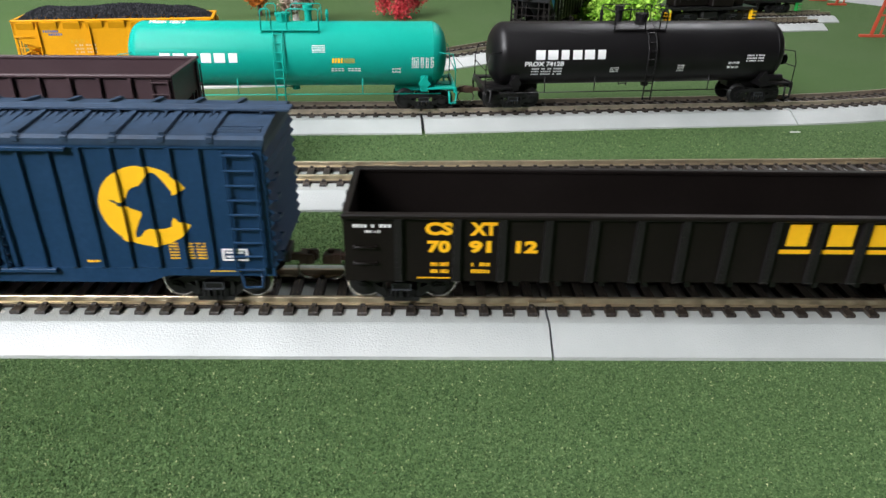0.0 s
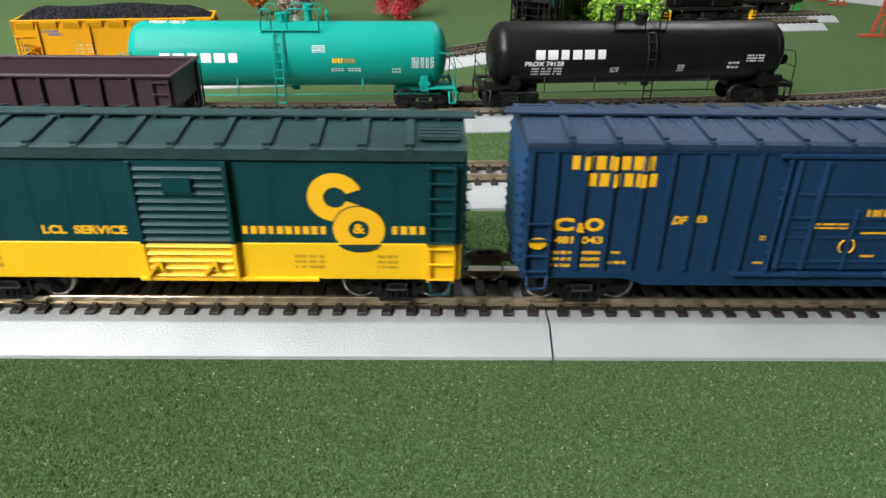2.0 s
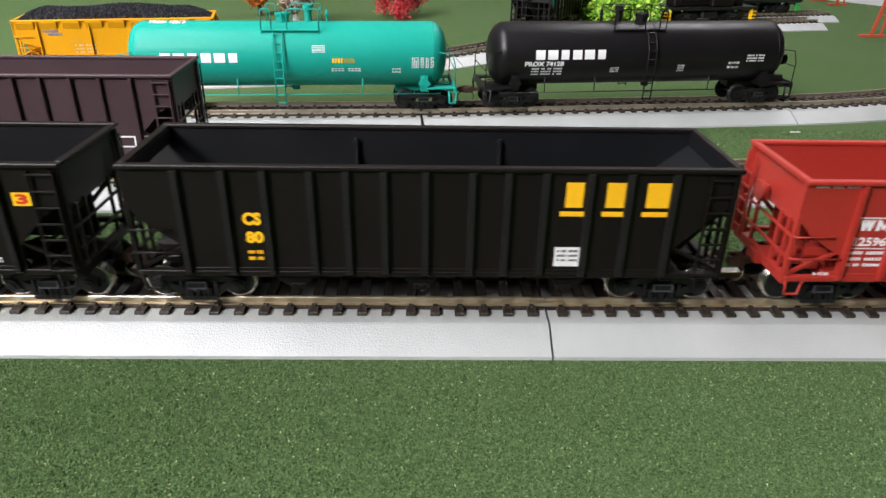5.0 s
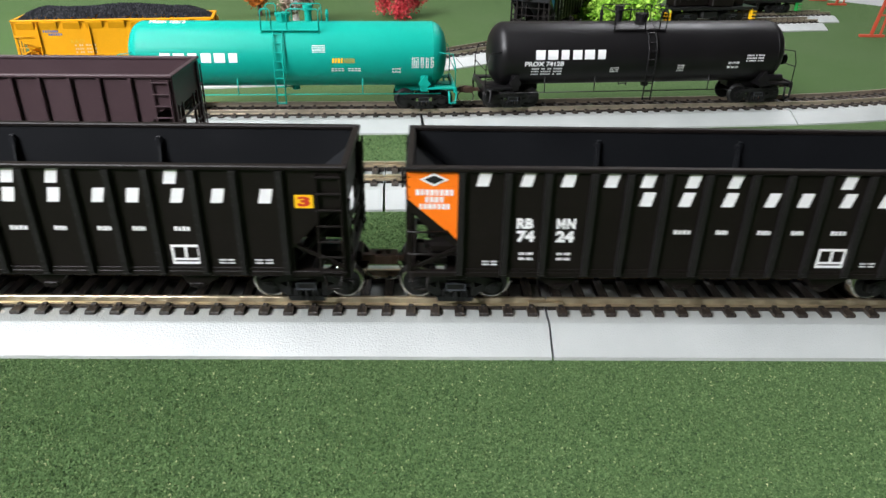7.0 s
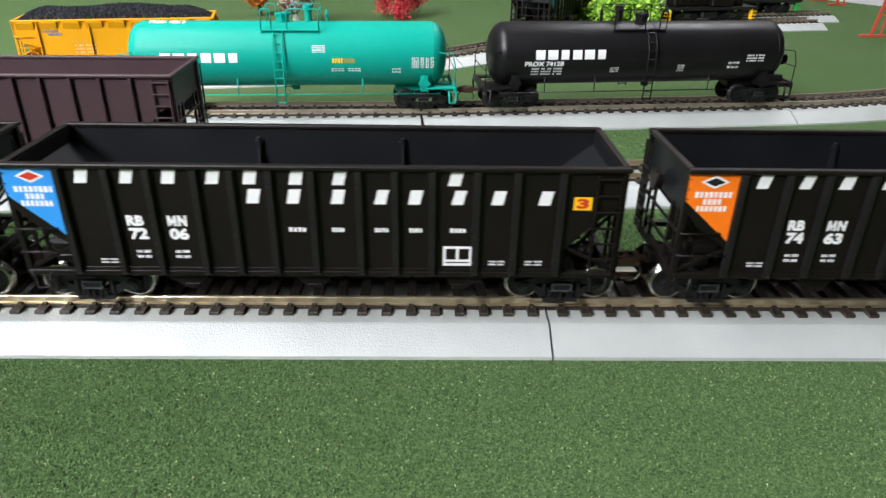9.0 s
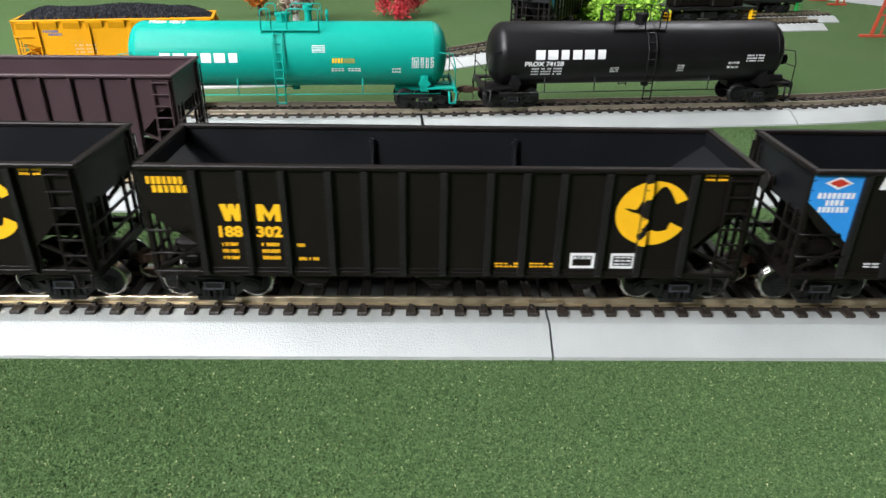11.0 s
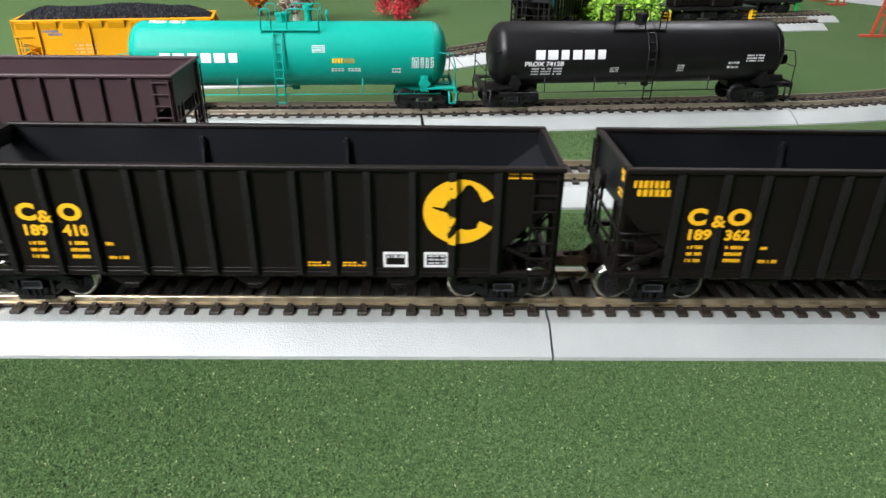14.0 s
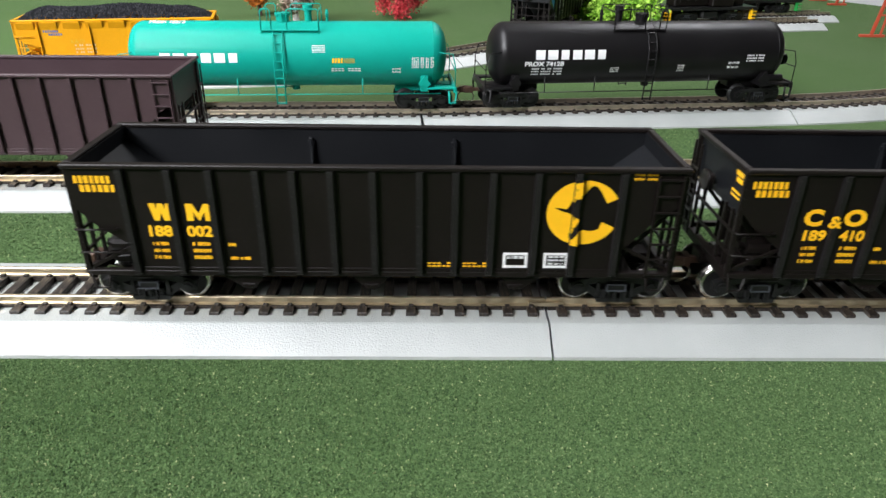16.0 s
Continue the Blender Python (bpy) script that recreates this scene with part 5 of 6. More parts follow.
def yellow_mark_hopper(name, number_a, number_b, road, left):
    car = hopper(name, on_rails(left, 165.0), M_BLACK, "empty black hopper car with a yellow round mark and lettering", ribs=RIBS)
    h, y, ry = 82.5, -18.38, -19.78
    spans = [(r - h - 1.0, r - h + 1.0) for r in RIBS]
    mark(car, cat_mark(), 127.4 - h, 22.9, 146.4 - h, 41.8, M_MARK_Y, y, spans, ry, "round_mark", "yellow round mark painted across the ribs")
    mark(car, block_word(7), 2.2 - h, 39.8, 11.6 - h, 41.9, M_MARK_Y, y)
    mark(car, block_word(6), 3.4 - h, 37.4, 12.4 - h, 39.4, M_MARK_Y, y)
    if road == "WM":
        say(car, "W", 20.4 - h, 29.2, 26.6 - h, 34.2, M_MARK_Y, y, bold=0.02)
        say(car, "M", 30.2 - h, 29.2, 36.9 - h, 34.2, M_MARK_Y, y, bold=0.02)
    else:
        say(car, "C", 18.4 - h, 28.9, 23.6 - h, 34.1, M_MARK_Y, y, bold=0.05)
        say(car, "&", 24.6 - h, 29.0, 28.6 - h, 32.6, M_MARK_Y, ry, bold=0.03)
        say(car, "O", 29.4 - h, 28.9, 35.8 - h, 34.1, M_MARK_Y, y, bold=0.05)
    say(car, number_a, 19.4 - h, 24.4, 25.8 - h, 27.8, M_MARK_Y, y, bold=0.04)
    say(car, number_b, 29.6 - h, 24.4, 36.6 - h, 27.8, M_MARK_Y, y, bold=0.04)
    mark(car, bars([1.0, 1.2], 3), 19.8 - h, 17.6, 24.0 - h, 22.8, M_MARK_Y, y)
    mark(car, bars([2.0], 3), 30.6 - h, 17.6, 35.4 - h, 22.8, M_MARK_Y, y)
    mark(car, bars([1.0], 1), 40.4 - h, 21.6, 42.4 - h, 22.6, M_MARK_Y, y)
    mark(car, bars([1.0, 1.3], 1), 40.6 - h, 17.4, 46.0 - h, 18.4, M_MARK_Y, y)
    mark(car, bars([1.4], 2), 95.2 - h, 15.6, 101.6 - h, 17.0, M_MARK_Y, y)
    mark(car, bars([1.4], 2), 105.0 - h, 15.6, 111.6 - h, 17.0, M_MARK_Y, y)
    mark(car, bars([1.0, 1.0], 2), 150.1 - h, 42.0, 156.2 - h, 43.9, M_MARK_Y, y)
    for a in (116.3, 127.7):
        bm = bmesh.new()
        frame_rect(bm, 0, 0, 7, 4.8, 0.8)
        mark(car, bm, a - h, 15.4, a + 6.9 - h, 20.2, M_MARK_W, y, name="data_plate", label="white data box")
    mark(car, bars([1.0, 0.7, 0.8], 1), 117.4 - h, 18.3, 122.0 - h, 19.2, M_MARK_W, y)
    mark(car, bars([1.0, 0.7, 0.8], 3), 129.0 - h, 16.5, 133.4 - h, 19.2, M_MARK_W, y)
    bm = bmesh.new()
    for k, (a, b, z) in enumerate(((-15.0, -9.6, 41.0), (-14.4, -10.4, 39.2), (-15.6, -8.6, 36.0), (-15.6, -8.6, 34.6))):
        box(bm, -h + 1.12, -h + 1.2, a, b, z, z + (1.3 if k < 2 else 0.6))
    part("lettering", closed(bm), M_MARK_Y, car)
    LEFT_END[car] = (left, 165.0)
    return car


def slab_hopper(name, number_a, number_b, panel, left):
    car = hopper(name, on_rails(left, 165.0), M_BLACK, f"empty black hopper car with white lettering and {'an orange' if panel is M_MARK_O else 'a blue'} corner panel", ribs=RIBS)
    dress_slab(car, number_a, number_b, panel)
    LEFT_END[car] = (left, 165.0)
    return car


def dress_slab(car, number_a, number_b, panel):
    h, y = 82.5, -18.38
    bm = bmesh.new()
    poly(bm, ((0.0, 44.4), (0.0, 36.2), (14.0, 23.6), (14.0, 44.4)))
    mark(car, bm, 0.2 - h, 23.6, 14.3 - h, 44.4, panel, y, name="corner_panel", label="slanting painted corner panel")
    bm = bmesh.new()
    poly(bm, ((-1, 0), (0, -0.5), (1, 0), (0, 0.5)))
    mark(car, bm, 3.4 - h, 39.8, 11.2 - h, 43.6, M_MARK_W, y - 0.06, name="diamond")
    bm = bmesh.new()
    poly(bm, ((-1, 0), (0, -0.5), (1, 0), (0, 0.5)))
    mark(car, bm, 4.6 - h, 40.5, 10.0 - h, 42.9, M_MARK_K if panel is M_MARK_O else M_MARK_R, y - 0.12, name="diamond")
    mark(car, block_word(8), 2.4 - h, 37.2, 12.4 - h, 38.9, M_MARK_W, y - 0.06)
    mark(car, block_word(4), 5.0 - h, 35.2, 9.8 - h, 36.8, M_MARK_W, y - 0.06)
    mark(car, block_word(7), 3.4 - h, 33.2, 11.6 - h, 34.8, M_MARK_W, y - 0.06)
    row1 = ((20.6, 0), (32.3, 1), (43.2, 2), (54.8, 0), (64.5, 2), (76.6, 2), (88.0, 1), (118.8, 0))
    row2 = ((64.9, 2), (75.6, 0), (87.4, 0), (99.0, 1), (108.1, 2), (119.8, 1), (130.5, 0), (143.2, 2))
    for row, z in ((row1, 41.9), (row2, 36.5)):
        for c, k in row:
            bm = bmesh.new()
            block_glyph(bm, 0, 0.85, 1.0, k, 0.22)
            mark(car, bm, c - 2.1 - h, z - 2.0, c + 2.1 - h, z + 2.1, M_MARK_W, y)
    say(car, "RB", 30.0 - h, 27.6, 34.6 - h, 30.7, M_MARK_W, y, bold=0.05)
    say(car, "MN", 41.0 - h, 27.6, 46.2 - h, 30.7, M_MARK_W, y, bold=0.02)
    say(car, number_a, 30.2 - h, 23.5, 35.2 - h, 27.0, M_MARK_W, y, bold=0.05)
    say(car, number_b, 41.0 - h, 23.5, 46.2 - h, 27.0, M_MARK_W, y, bold=0.05)
    for a in (31.2, 41.8):
        mark(car, bars([1, 1.1], 2), a - h, 17.9, a + 3.8 - h, 20.3, M_MARK_W, y)
    for a, w in ((73.6, 4.6), (85.4, 3.2), (97.0, 3.6), (106.4, 3.4), (117.6, 4.2)):
        mark(car, bars([1], 1), a - h, 26.2, a + w - h, 27.5, M_MARK_W, y)
    bm = bmesh.new()
    frame_rect(bm, 0, 0, 8, 6, 0.75)
    rect(bm, 3.6, 1.6, 4.4, 5.3), rect(bm, 0.7, 1.2, 7.3, 1.9)
    mark(car, bm, 115.7 - h, 16.0, 123.7 - h, 22.0, M_MARK_W, y, name="data_plate", label="white data box")
    for a, b in ((21.0, 25.4), (128.6, 132.8), (138.6, 143.4)):
        mark(car, bars([1, 1], 2), a - h, 16.2, b - h, 17.6, M_MARK_W, y)
    bm = bmesh.new()
    rect(bm, 0, 0, 1, 1)
    mark(car, bm, 150.8 - h, 33.2, 155.8 - h, 37.0, M_YELLOW, y, name="number_plate", label="small yellow plate")
    say(car, "3", 151.6 - h, 33.7, 155.0 - h, 36.6, M_MARK_R, y - 0.06, bold=0.05)


def yellow_letter_hopper(left):
    car = hopper("hopper_car", on_rails(left, 165.0), M_BLACK, "empty black hopper car with yellow block lettering", ribs=RIBS)
    h, y = 82.5, -18.38
    for i, (a, b) in enumerate(((117.0, 124.2), (128.4, 135.0), (139.4, 147.6))):
        bm = bmesh.new()
        block_glyph(bm, 0, 1.1, 1.0, (1, 0, 2)[i])
        rect(bm, -0.05, -0.36, 1.15, -0.16)
        mark(car, bm, a - h, 31.4, b - h, 41.2, M_MARK_Y, y)
    bm = bmesh.new()
    rect(bm, 0, 0, 8, 6)
    mark(car, bm, 116.6 - h, 16.0, 124.0 - h, 22.0, M_MARK_W, y, name="data_plate", label="white data plate")
    mark(car, bars([1, 1], 3), 117.4 - h, 17.6, 123.0 - h, 21.2, M_MARK_K, y - 0.06)
    say(car, "CS", 31.0 - h, 28.0, 36.0 - h, 31.8, M_MARK_Y, y, bold=0.05)
    say(car, "80", 31.4 - h, 22.6, 36.2 - h, 26.2, M_MARK_Y, y, bold=0.05)
    mark(car, bars([1, 1], 2), 31.6 - h, 17.4, 35.6 - h, 20.4, M_MARK_Y, y)
    LEFT_END[car] = (left, 165.0)
    return car


def red_hopper(left):
    ribs = (15.9, 27.9, 41.3, 54.5, 67.8, 80.8, 93.7)
    car = hopper("hopper_car", on_rails(left, 113.0), M_RED, "empty oxide red hopper car with white lettering", L=113.0, hw=17.6, top=42.2, sill=12.6, ribs=ribs, bays=2, cut=15.0, drop=11.0, braces=(0.5,), truck_in=15.6, rib_w=1.7)
    h, y = 56.5, -17.68
    mark(car, bars([4], 1), 17.5 - h, 31.0, 26.8 - h, 31.5, M_MARK_W, y)
    say(car, "WM", 17.8 - h, 27.4, 26.6 - h, 30.6, M_MARK_W, y, bold=0.02)
    say(car, "12596", 17.4 - h, 22.6, 26.8 - h, 25.4, M_MARK_W, y, bold=0.03)
    mark(car, bars([4], 1), 17.4 - h, 21.7, 26.8 - h, 22.1, M_MARK_W, y)
    mark(car, bars([1, 1.4], 3), 17.5 - h, 16.2, 26.8 - h, 21.0, M_MARK_W, y)
    bm = ring_mark(0, 360, 0.90)
    for k in range(18):
        ring_mark(k * 20, k * 20 + 13, 0.58, bm=bm, n=4, r1=0.84)
    ring_mark(0, 360, 0.44, bm=bm, r1=0.52)
    disc(bm, 0, 0, 0.38)
    mark(car, bm, 84.3 - h, 30.0, 93.9 - h, 39.0, M_MARK_W, y, name="round_mark", label="round white herald")
    mark(car, bars([1, 0.7], 2), 87.8 - h, 33.4, 90.4 - h, 35.6, M_RED, y - 0.06)
    for a, b, c, d, r in ((2.6, 40.0, 15.4, 41.6, 2), (32.4, 16.0, 39.4, 17.2, 1), (47.6, 17.0, 50.6, 19.6, 2), (60.0, 16.2, 65.8, 17.2, 1), (72.0, 16.2, 79.4, 17.4, 2), (85.0, 15.8, 93.0, 18.0, 2), (97.4, 38.2, 101.0, 38.9, 1), (8.6, 13.2, 13.0, 14.2, 1)):
        mark(car, bars([1, 0.8, 1.2], r), a - h, b, c - h, d, M_MARK_W, y)
    LEFT_END[car] = (left, 113.0)
    return car


# left end of each car, measured from the left end of the last one
yellow_mark_hopper("hopper_car", "188", "002", "WM", 0.0)
yellow_mark_hopper("hopper_car", "189", "410", "C&O", 180.1)
yellow_mark_hopper("hopper_car", "189", "362", "C&O", 361.5)
yellow_mark_hopper("hopper_car", "188", "302", "WM", 541.8)
slab_hopper("hopper_car", "72", "06", M_MARK_B, 721.0)
slab_hopper("hopper_car", "74", "63", M_MARK_O, 901.8)
slab_hopper("hopper_car", "74", "24", M_MARK_O, 1082.6)
yellow_letter_hopper(1262.4)
red_hopper(1445.7)
car = green_boxcar(on_rails(1574.6, 149.5))
LEFT_END[car] = (1574.6, 149.5)
car = blue_boxcar(on_rails(1740.6, 183.5))
LEFT_END[car] = (1740.6, 183.5)
car = gondola(on_rails(1943.7, 196.0))
LEFT_END[car] = (1943.7, 196.0)

# ---------------------------------------------------------------- cars that stand on the other lines
brown = hopper("hopper_car", at_mm(-102.0 - 82.5, 100.4, RAIL_TOP, 1.7), M_BROWN, "empty dark brown hopper car standing on the middle line", ribs=(15.3, 27.7, 38.5, 49.7, 59.4, 69.1, 80.9, 92.8, 103.2, 113.8, 125.4, 136.6, 148.6), rib_w=1.5, group="standing freight cars", braces=())
bm = bmesh.new()
frame_rect(bm, 0, 0, 8, 6, 0.75)
mark(brown, bm, 139.4 - 82.5, 15.6, 146.4 - 82.5, 20.4, M_MARK_W, -18.4, name="data_plate", label="white data box")
mark(brown, bars([1, 0.6, 1], 1), 126.0 - 82.5, 15.2, 133.6 - 82.5, 16.2, M_MARK_Y, -18.4)


def tank_at(x, y, a):
    return at_mm(x, y, RAIL_TOP, a)


T0 = 77.8
tank_car("tank_car", tank_at(-78.3, 211.0, 4.2), M_TEAL, "teal green tank car with white lettering, railed platform and ladder", [
    (block_word(6, 0.0, 1.0, 0.12, 1.0), -146.1 + T0, 28.4, -105.4 + T0, 33.4, M_MARK_W),
    (flat_text("PROX 75373", 0, 0.04), -152.6 + T0, 47.0, -133.8 + T0, 48.3, M_MARK_W),
    (bars([1.4, 1.6, 1.2], 5, 0.1), -65.0 + T0, 33.6, -58.0 + T0, 37.4, M_MARK_W),
    (block_word(4, 0.15, 1.0, 0.2), -54.6 + T0, 28.0, -48.6 + T0, 30.8, M_MARK_Y),
    (bars([5.0], 1), -48.2 + T0, 28.0, -42.0 + T0, 30.8, plastic("ochre", (0.30, 0.34, 0.10), bump=0)),
    (bars([1.0, 1.0], 2), -55.0 + T0, 23.4, -39.0 + T0, 25.2, M_MARK_W),
    (bars([1.0, 1.0, 1.0], 2), -21.6 + T0, 22.4, -16.6 + T0, 25.2, M_MARK_W),
    (bars([1.0, 0.5, 0.5, 0.5], 7, 0.15), -10.5 + T0, 25.2, 1.8 + T0, 31.0, M_MARK_W)], L=175.8, lad=-5.3)
T1 = 123.0
tank_car("tank_car", tank_at(123.7, 229.8, 6.9), M_TANK_BLACK, "satin black tank car with white lettering, railed platform and ladder", [
    (block_word(6, 0.0, 1.0, 0.12, 1.0), 56.9 - T1, 29.4, 97.9 - T1, 34.6, M_MARK_W),
    (flat_text("PROX 74128", 0, 0.04), 50.8 - T1, 25.6, 73.6 - T1, 28.4, M_MARK_W),
    (bars([1.0, 1.3, 1.2], 3), 55.0 - T1, 20.4, 73.0 - T1, 24.6, M_MARK_W),
    (bars([1.4], 3), 102.0 - T1, 21.6, 107.0 - T1, 24.4, M_MARK_W),
    (bars([1.4], 4), 143.0 - T1, 21.6, 147.0 - T1, 25.4, M_MARK_W),
    (bars([1.0, 1.0, 1.0], 2, 0.3), 174.2 - T1, 23.0, 181.0 - T1, 27.0, M_MARK_W),
    (bars([2.0, 1.2], 3), 185.0 - T1, 27.0, 196.0 - T1, 31.0, M_MARK_W)], lad=2.5, f=-1)

# coal car on the far line
fc, fs = math.cos(radians(FAR_A)), math.sin(radians(FAR_A))
coal_car = hopper("hopper_car", at_mm(FX + 64.5 * fc, FY + 64.5 * fs, RAIL_TOP, FAR_A), M_YEL_CAR, "orange yellow hopper car heaped with coal", L=125.0, hw=16.5, top=36.4, sill=13.0, ribs=(15.0, 46.0, 78.0, 114.0), bays=4, cut=14.0, drop=9.0, braces=(0.5,), truck_in=14.0, rib_w=0.8, group="standing freight cars", rivets=False)
for i in range(9):
    bm = bmesh.new()
    x = -61 + i * 13.8
    prism_x(bm, [(-16.5, 35.3), (-18.0, 35.3), (-18.0, 34.4), (-16.6, 30.4)], x + 1.2, x + 11.4)
    part("top_panel", closed(bm), M_YEL_CAR, coal_car)
mark(coal_car, block_word(7), 19.6 - 64.5, 28.4, 28.6 - 64.5, 29.8, M_MARK_N, -16.6)
mark(coal_car, block_word(6), 22.6 - 64.5, 26.4, 30.6 - 64.5, 27.8, M_MARK_N, -16.6)
say(coal_car, "B & O", 35.0 - 64.5, 21.2, 43.4 - 64.5, 23.6, M_MARK_T, -16.6, bold=0.02)
mark(coal_car, bars([1, 1.2], 3), 37.0 - 64.5, 14.8, 50.0 - 64.5, 20.6, plastic("pale_print", (0.6, 0.4, 0.2), bump=0), -16.6)


def coal_heap(car, L, w, z, rise):
    rs = np.random.RandomState(9)
    n = 9000
    x, y = rs.uniform(-L / 2, L / 2, n), rs.uniform(-w, w, n)
    edge = np.clip((1 - np.abs(y / w) ** 3.0), 0, 1) * np.clip((L / 2 - np.abs(x)) / 16, 0, 1) ** 0.7
    hgt = z + rise * edge * (0.88 + 0.14 * np.sin(x / 11.0 + 1.0) * np.cos(y / 7.0)) + rs.uniform(-0.6, 0.4, n)
    base = np.array([(1, 0, -0.6), (-0.6, 0.8, -0.6), (-0.6, -0.8, -0.6), (0, 0, 0.9)])
    verts = base[None] * rs.uniform(0.5, 1.25, (n, 1, 1)) * rs.uniform(0.7, 1.2, (n, 4, 3))
    verts = verts + np.stack([x, y, hgt], 1)[:, None, :]
    f = (np.arange(n) * 4)[:, None, None] + np.array([(0, 1, 3), (1, 2, 3), (2, 0, 3), (2, 1, 0)])[None]
    me = bpy.data.meshes.new("coal")
    me.from_pydata((verts.reshape(-1, 3) * MM).tolist(), [], f.reshape(-1, 3).tolist())
    me.materials.append(M_COAL)
    ob = new("coal", me)
    ob.matrix_basis = car.matrix_basis.copy()
    return tagged(ob, "heap of black coal in the orange yellow car", "coal", kind="stuff")


coal_heap(coal_car, 122.0, 15.6, 34.4, 9.0)

# black car far round the bend
far_car = hopper("hopper_car", at_mm(124.9, 530.3, RAIL_TOP, 65.0), M_BLACK, "empty black hopper car with a blue corner panel", ribs=RIBS, group="standing freight cars")
dress_slab(far_car, "72", "11", M_MARK_B)


# ---------------------------------------------------------------- trees, engines and other things behind
def tree(name, x, y, height, spread, leaf, label, trunk=M_BARK, seed=1, trunk_r=2.2, n=2600, low=0.3, size=2.0):
    t = thing(name, at_mm(x, y, 0), label, "tree", "trees on the mat")
    rs = random.Random(seed)
    bm = bmesh.new()
    lathe(bm, [(0, trunk_r * 1.5), (2, trunk_r * 1.1), (height * 0.5, trunk_r * 0.7), (height * 0.85, trunk_r * 0.25)], (0, 0, 0), "z", 10)
    tips = []
    for k in range(26):
        z0 = height * rs.uniform(low * 0.7, 0.75)
        a = rs.uniform(0, 6.283)
        r = spread * rs.uniform(0.35, 0.95) * (1.1 - 0.6 * z0 / height)
        p = Vector((r * math.cos(a), r * math.sin(a), min(height, z0 + rs.uniform(0.05, 0.3) * height)))
        rod(bm, (0, 0, z0 * 0.9), p, trunk_r * 0.3, 5, trunk_r * 0.1)
        tips.append(p)
    part("trunk", closed(bm), trunk, t)
    verts, faces = [], []
    for i in range(n):
        p = rs.choice(tips)
        c = p * rs.uniform(0.75, 1.05) + Vector((rs.gauss(0, 1), rs.gauss(0, 1), rs.gauss(0, 0.8))) * spread * 0.17
        c.z = max(c.z, height * low * 0.6)
        u = Vector((rs.gauss(0, 1), rs.gauss(0, 1), rs.gauss(0, 1))).normalized()
        v = u.orthogonal().normalized()
        s = size * rs.uniform(0.5, 1.1)
        b = len(verts)
        verts += [tuple((c + q) * MM) for q in (u * s, v * s * 0.6, -u * s, -v * s * 0.6 + Vector((0, 0, s * 0.3)))]
        faces += [(b, b + 1, b + 2), (b, b + 2, b + 3)]
    me = bpy.data.meshes.new("crown")
    me.from_pydata(verts, [], faces)
    me.materials.append(leaf)
    part("crown", me, None, t)
    return t


tree("tree", -38, 640, 46, 30, M_LEAF_RED, "low tree with dusky red foliage", seed=3, n=5200, low=0.06, size=1.7, trunk_r=1.6)
tree("tree", -143, 575, 60, 27, M_LEAF_GREY, "tree with dry brownish foliage and a thick white trunk", trunk=M_WHITE, seed=5, trunk_r=3.4, low=0.33, n=4200)
tree("tree", -196, 640, 46, 14, M_LEAF_ORANGE, "small tree with orange foliage", seed=6, n=2200, low=0.3)
tree("tree", 198, 572, 62, 52, M_LEAF_GREEN, "broad tree with bright green foliage", seed=8, n=15000, low=0.02, size=2.6)
tree("tree", 244, 604, 60, 14, M_LEAF_GREEN, "slim tree with a white trunk", trunk=M_WHITE, seed=11, trunk_r=3.6, n=900, low=0.55)


def engine(m, paint, label, step, L=170.0):
    """Road-switcher engine: frame, hood, cab, fuel tank, steps and trucks."""
    hw = 16.5
    h = L / 2
    e = thing("locomotive", m, label, "locomotive", "engines on the sidings")
    bm = bmesh.new()
    box(bm, -h, h, -hw, hw, 12.5, 15.5, 0.4)
    part("frame", closed(bm), M_BLACK_TRUCK, e)
    bm = bmesh.new()
    box(bm, -h + 12, h - 55, -9, 9, 15.5, 44, 1.5)
    part("hood", closed(bm), paint, e)
    for k in range(int((L - 76) / 9)):
        bm = bmesh.new()
        box(bm, -h + 18 + k * 9, -h + 24 + k * 9, -9.5, 9.5, 20, 40, 0.3)
        part("hood_door", closed(bm), paint, e)
    bm = bmesh.new()
    box(bm, h - 55, h - 29, -15.5, 15.5, 15.5, 50, 1.2)
    box(bm, h - 29, h - 12, -9, 9, 15.5, 33, 1.5)
    part("cab", closed(bm), paint, e)
    bm = bmesh.new()
    box(bm, h - 49, h - 41, -15.8, 15.8, 36, 45, 0.3)
    part("window", closed(bm), M_GLASS_DARK, e)
    bm = bmesh.new()
    box(bm, -10, 10, -13, 13, 3.5, 12.5, 2.0)
    part("fuel_tank", closed(bm), M_BLACK_TRUCK, e)
    for s in (-1, 1):
        bm = bmesh.new()
        for k in range(3):
            box(bm, min(s * (h - 5), s * h), max(s * (h - 5), s * h), -hw, -hw + 5, 3 + 3.4 * k, 4 + 3.4 * k)
        box(bm, min(s * (h - 5.6), s * (h - 5)), max(s * (h - 5.6), s * (h - 5)), -hw, -hw + 5, 2.5, 13)
        part("step", closed(bm), step, e, "coloured corner steps")
        truck(e, s * (h - 26), M_BLACK_TRUCK)
        coupler(e, s * (h + 0.5), s)
        bm = bmesh.new()
        pts = [(s * (h - 2), y, z) for y, z in ((-hw + 0.5, 15), (-hw + 0.5, 28), (-4, 28))]
        path_rods(bm, pts, 0.4, 6)
        path_rods(bm, [(-h + 3, -hw + 0.5, 27), (h - 57, -hw + 0.5, 27)], 0.4, 6)
        part("handrail", closed(bm), paint, e)
    return e


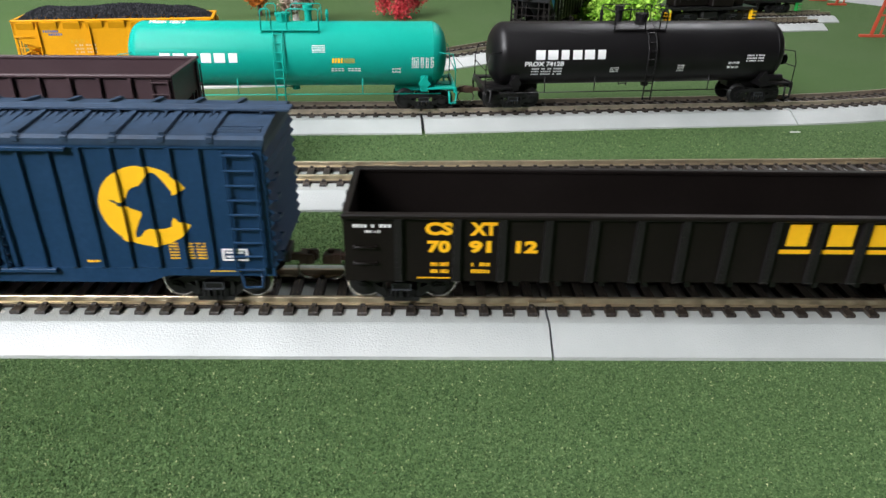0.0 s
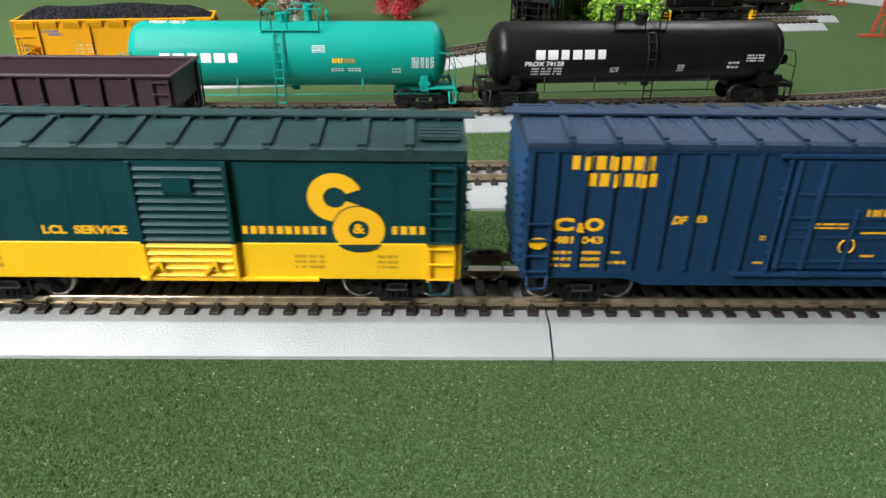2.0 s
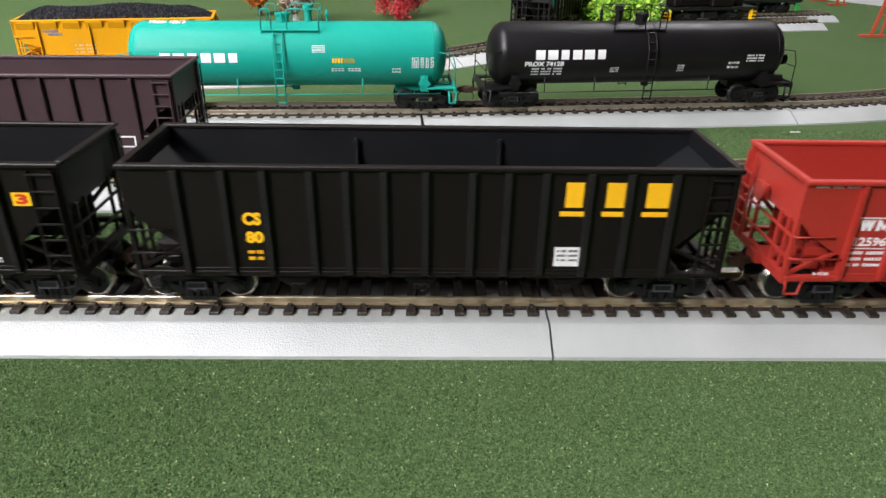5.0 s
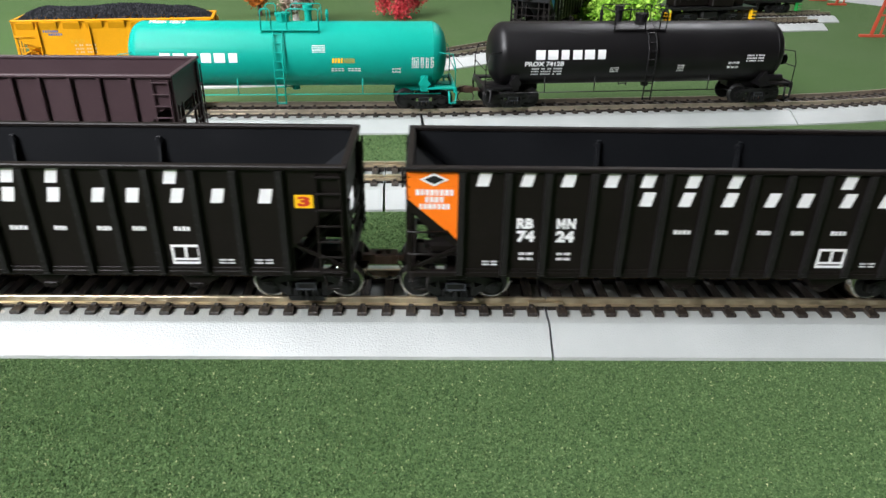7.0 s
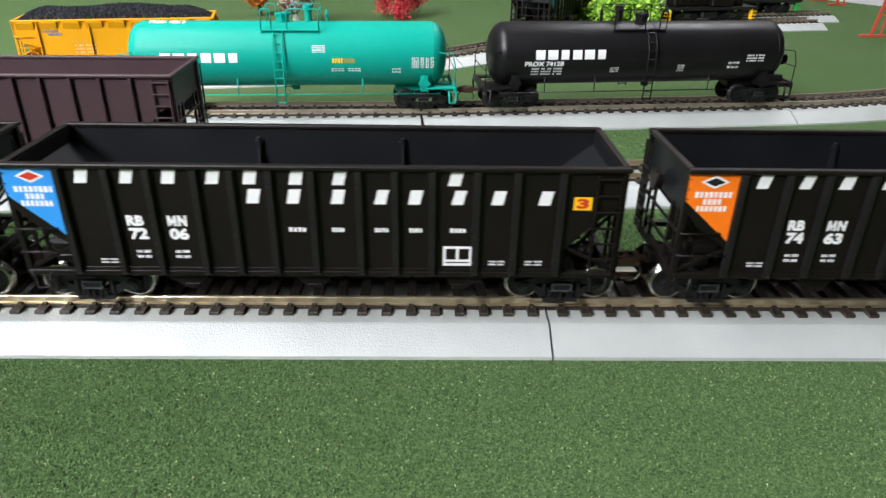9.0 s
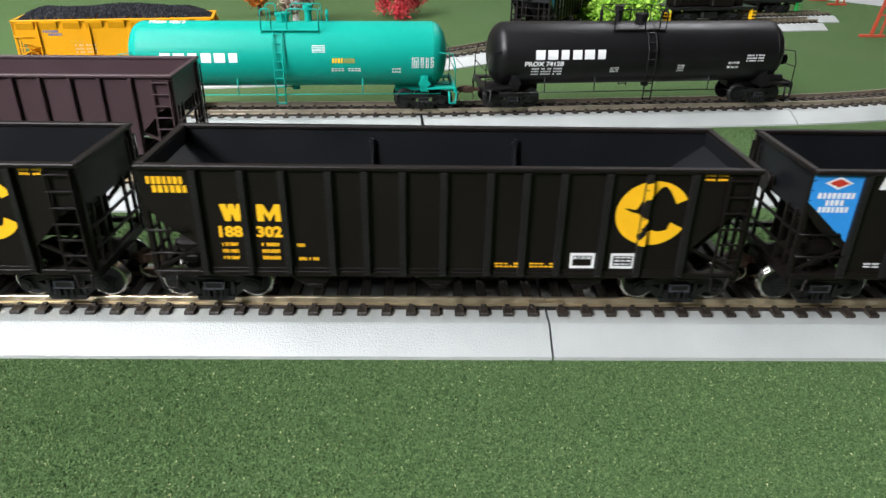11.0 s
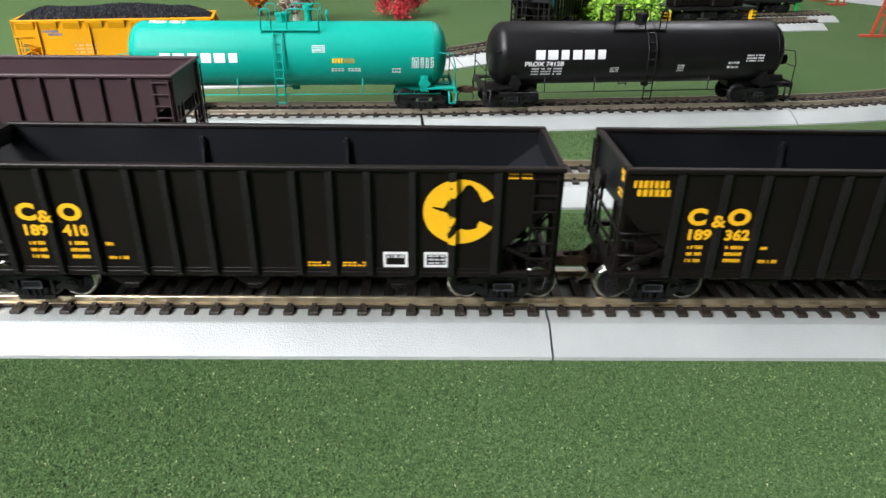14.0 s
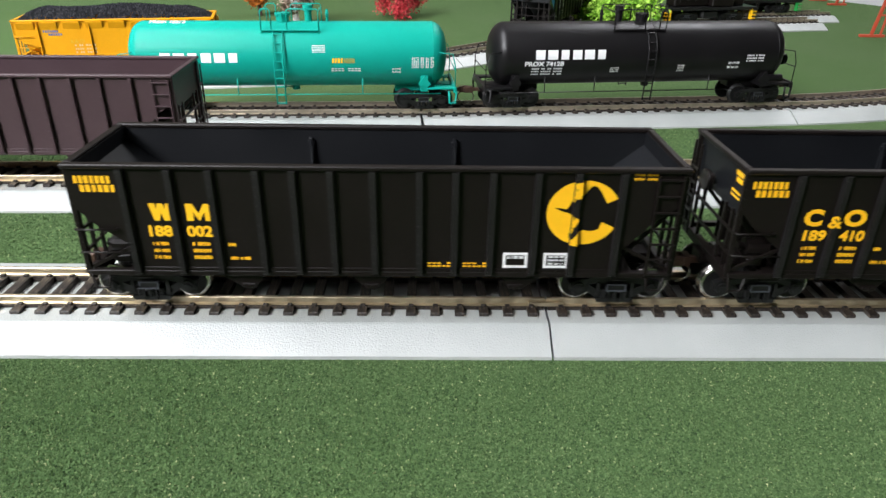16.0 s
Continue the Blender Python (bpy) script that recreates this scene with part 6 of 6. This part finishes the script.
ec, es = math.cos(radians(13)), math.sin(radians(13))
engine(at_mm(434 - 142 * ec, 613 - 142 * es, RAIL_TOP, 13), M_BLACK, "black switching engine standing on a siding", M_YELLOW, 108.0)
engine(at_mm(481 - 112 * ec, 676 - 112 * es, RAIL_TOP, 13), M_LOCO_GREEN, "bright green switching engine standing on a siding", M_LOCO_GREEN, 126.0)


def trestle(m, label):
    """Orange stand: two splayed legs on foot bars, with cross bars."""
    t = thing("gantry_stand", m, label, "gantry", "orange stands")
    for s in (-1, 1):
        bm = bmesh.new()
        box(bm, -13, 13, s * 26 - 2.2, s * 26 + 2.2, 0, 2.6, 0.3)
        part("foot_bar", closed(bm), M_ORANGE_RED, t)
        bm = bmesh.new()
        beam(bm, (-1, s * 26, 1), (13, s * 26, 86), 2.6)
        beam(bm, (9, s * 26, 1), (15, s * 26, 86), 1.6)
        for z in (22, 46, 70):
            beam(bm, (-1 + 14 * z / 86, s * 26, z), (9 + 6 * z / 86, s * 26, z), 1.8)
        part("leg", closed(bm), M_ORANGE_RED, t)
    bm = bmesh.new()
    beam(bm, (14, -34, 87), (14, 34, 87), 5.0)
    part("cross_beam", closed(bm), M_ORANGE_RED, t)
    return t


trestle(at_mm(466, 522, 0, 0), "orange red plastic gantry stand on the grass mat")
trestle(at_mm(575, 845, 0, 0), "orange red plastic gantry stand far off on the mat")

scrap = thing("paper_scrap", at_mm(216, 199.0, 0.1, 4), "thin white sliver lying on the grass mat", "scrap")
bm = bmesh.new()
box(bm, -3.2, 3.2, -0.35, 0.35, 0.2, 0.5, 0.08)
part("sliver", closed(bm), M_WHITE, scrap)

# ---------------------------------------------------------------- motion of the train
# place of the last car's left end every half second, in millimetres
RUN = (-1967.0, -1906.1, -1839.0, -1776.9, -1714.7, -1651.7, -1592.8, -1530.9, -1470.1, -1407.2, -1343.8, -1280.3, -1216.8, -1153.7, -1088.5, -1025.2, -956.7,
       -893.5, -832.6, -778.1, -724.8, -671.5, -618.3, -565.8, -512.3, -462.0, -411.1, -359.8, -309.0, -256.3, -203.3, -146.6, -95.4)


def run_at(t):
    i = min(int(t * 2), len(RUN) - 2)
    return RUN[i] + (RUN[i + 1] - RUN[i]) * (t * 2 - i)


def motions():
    for thing_, (left, length) in LEFT_END.items():
        walk(thing_, [(k * 0.5, on_rails(RUN[k] + left, length)) for k in range(len(RUN))])
    times = [k / 15 for k in range(241)]
    turns = [-math.degrees((run_at(t) - RUN[0]) / WHEEL_R) for t in times]
    for wheel, x, owner in WHEELS:
        if owner in LEFT_END:
            walk(wheel, [(t, pose(x * MM, 0, WHEEL_R * MM, 0, -a, 0)) for t, a in zip(times, turns)])


motions()
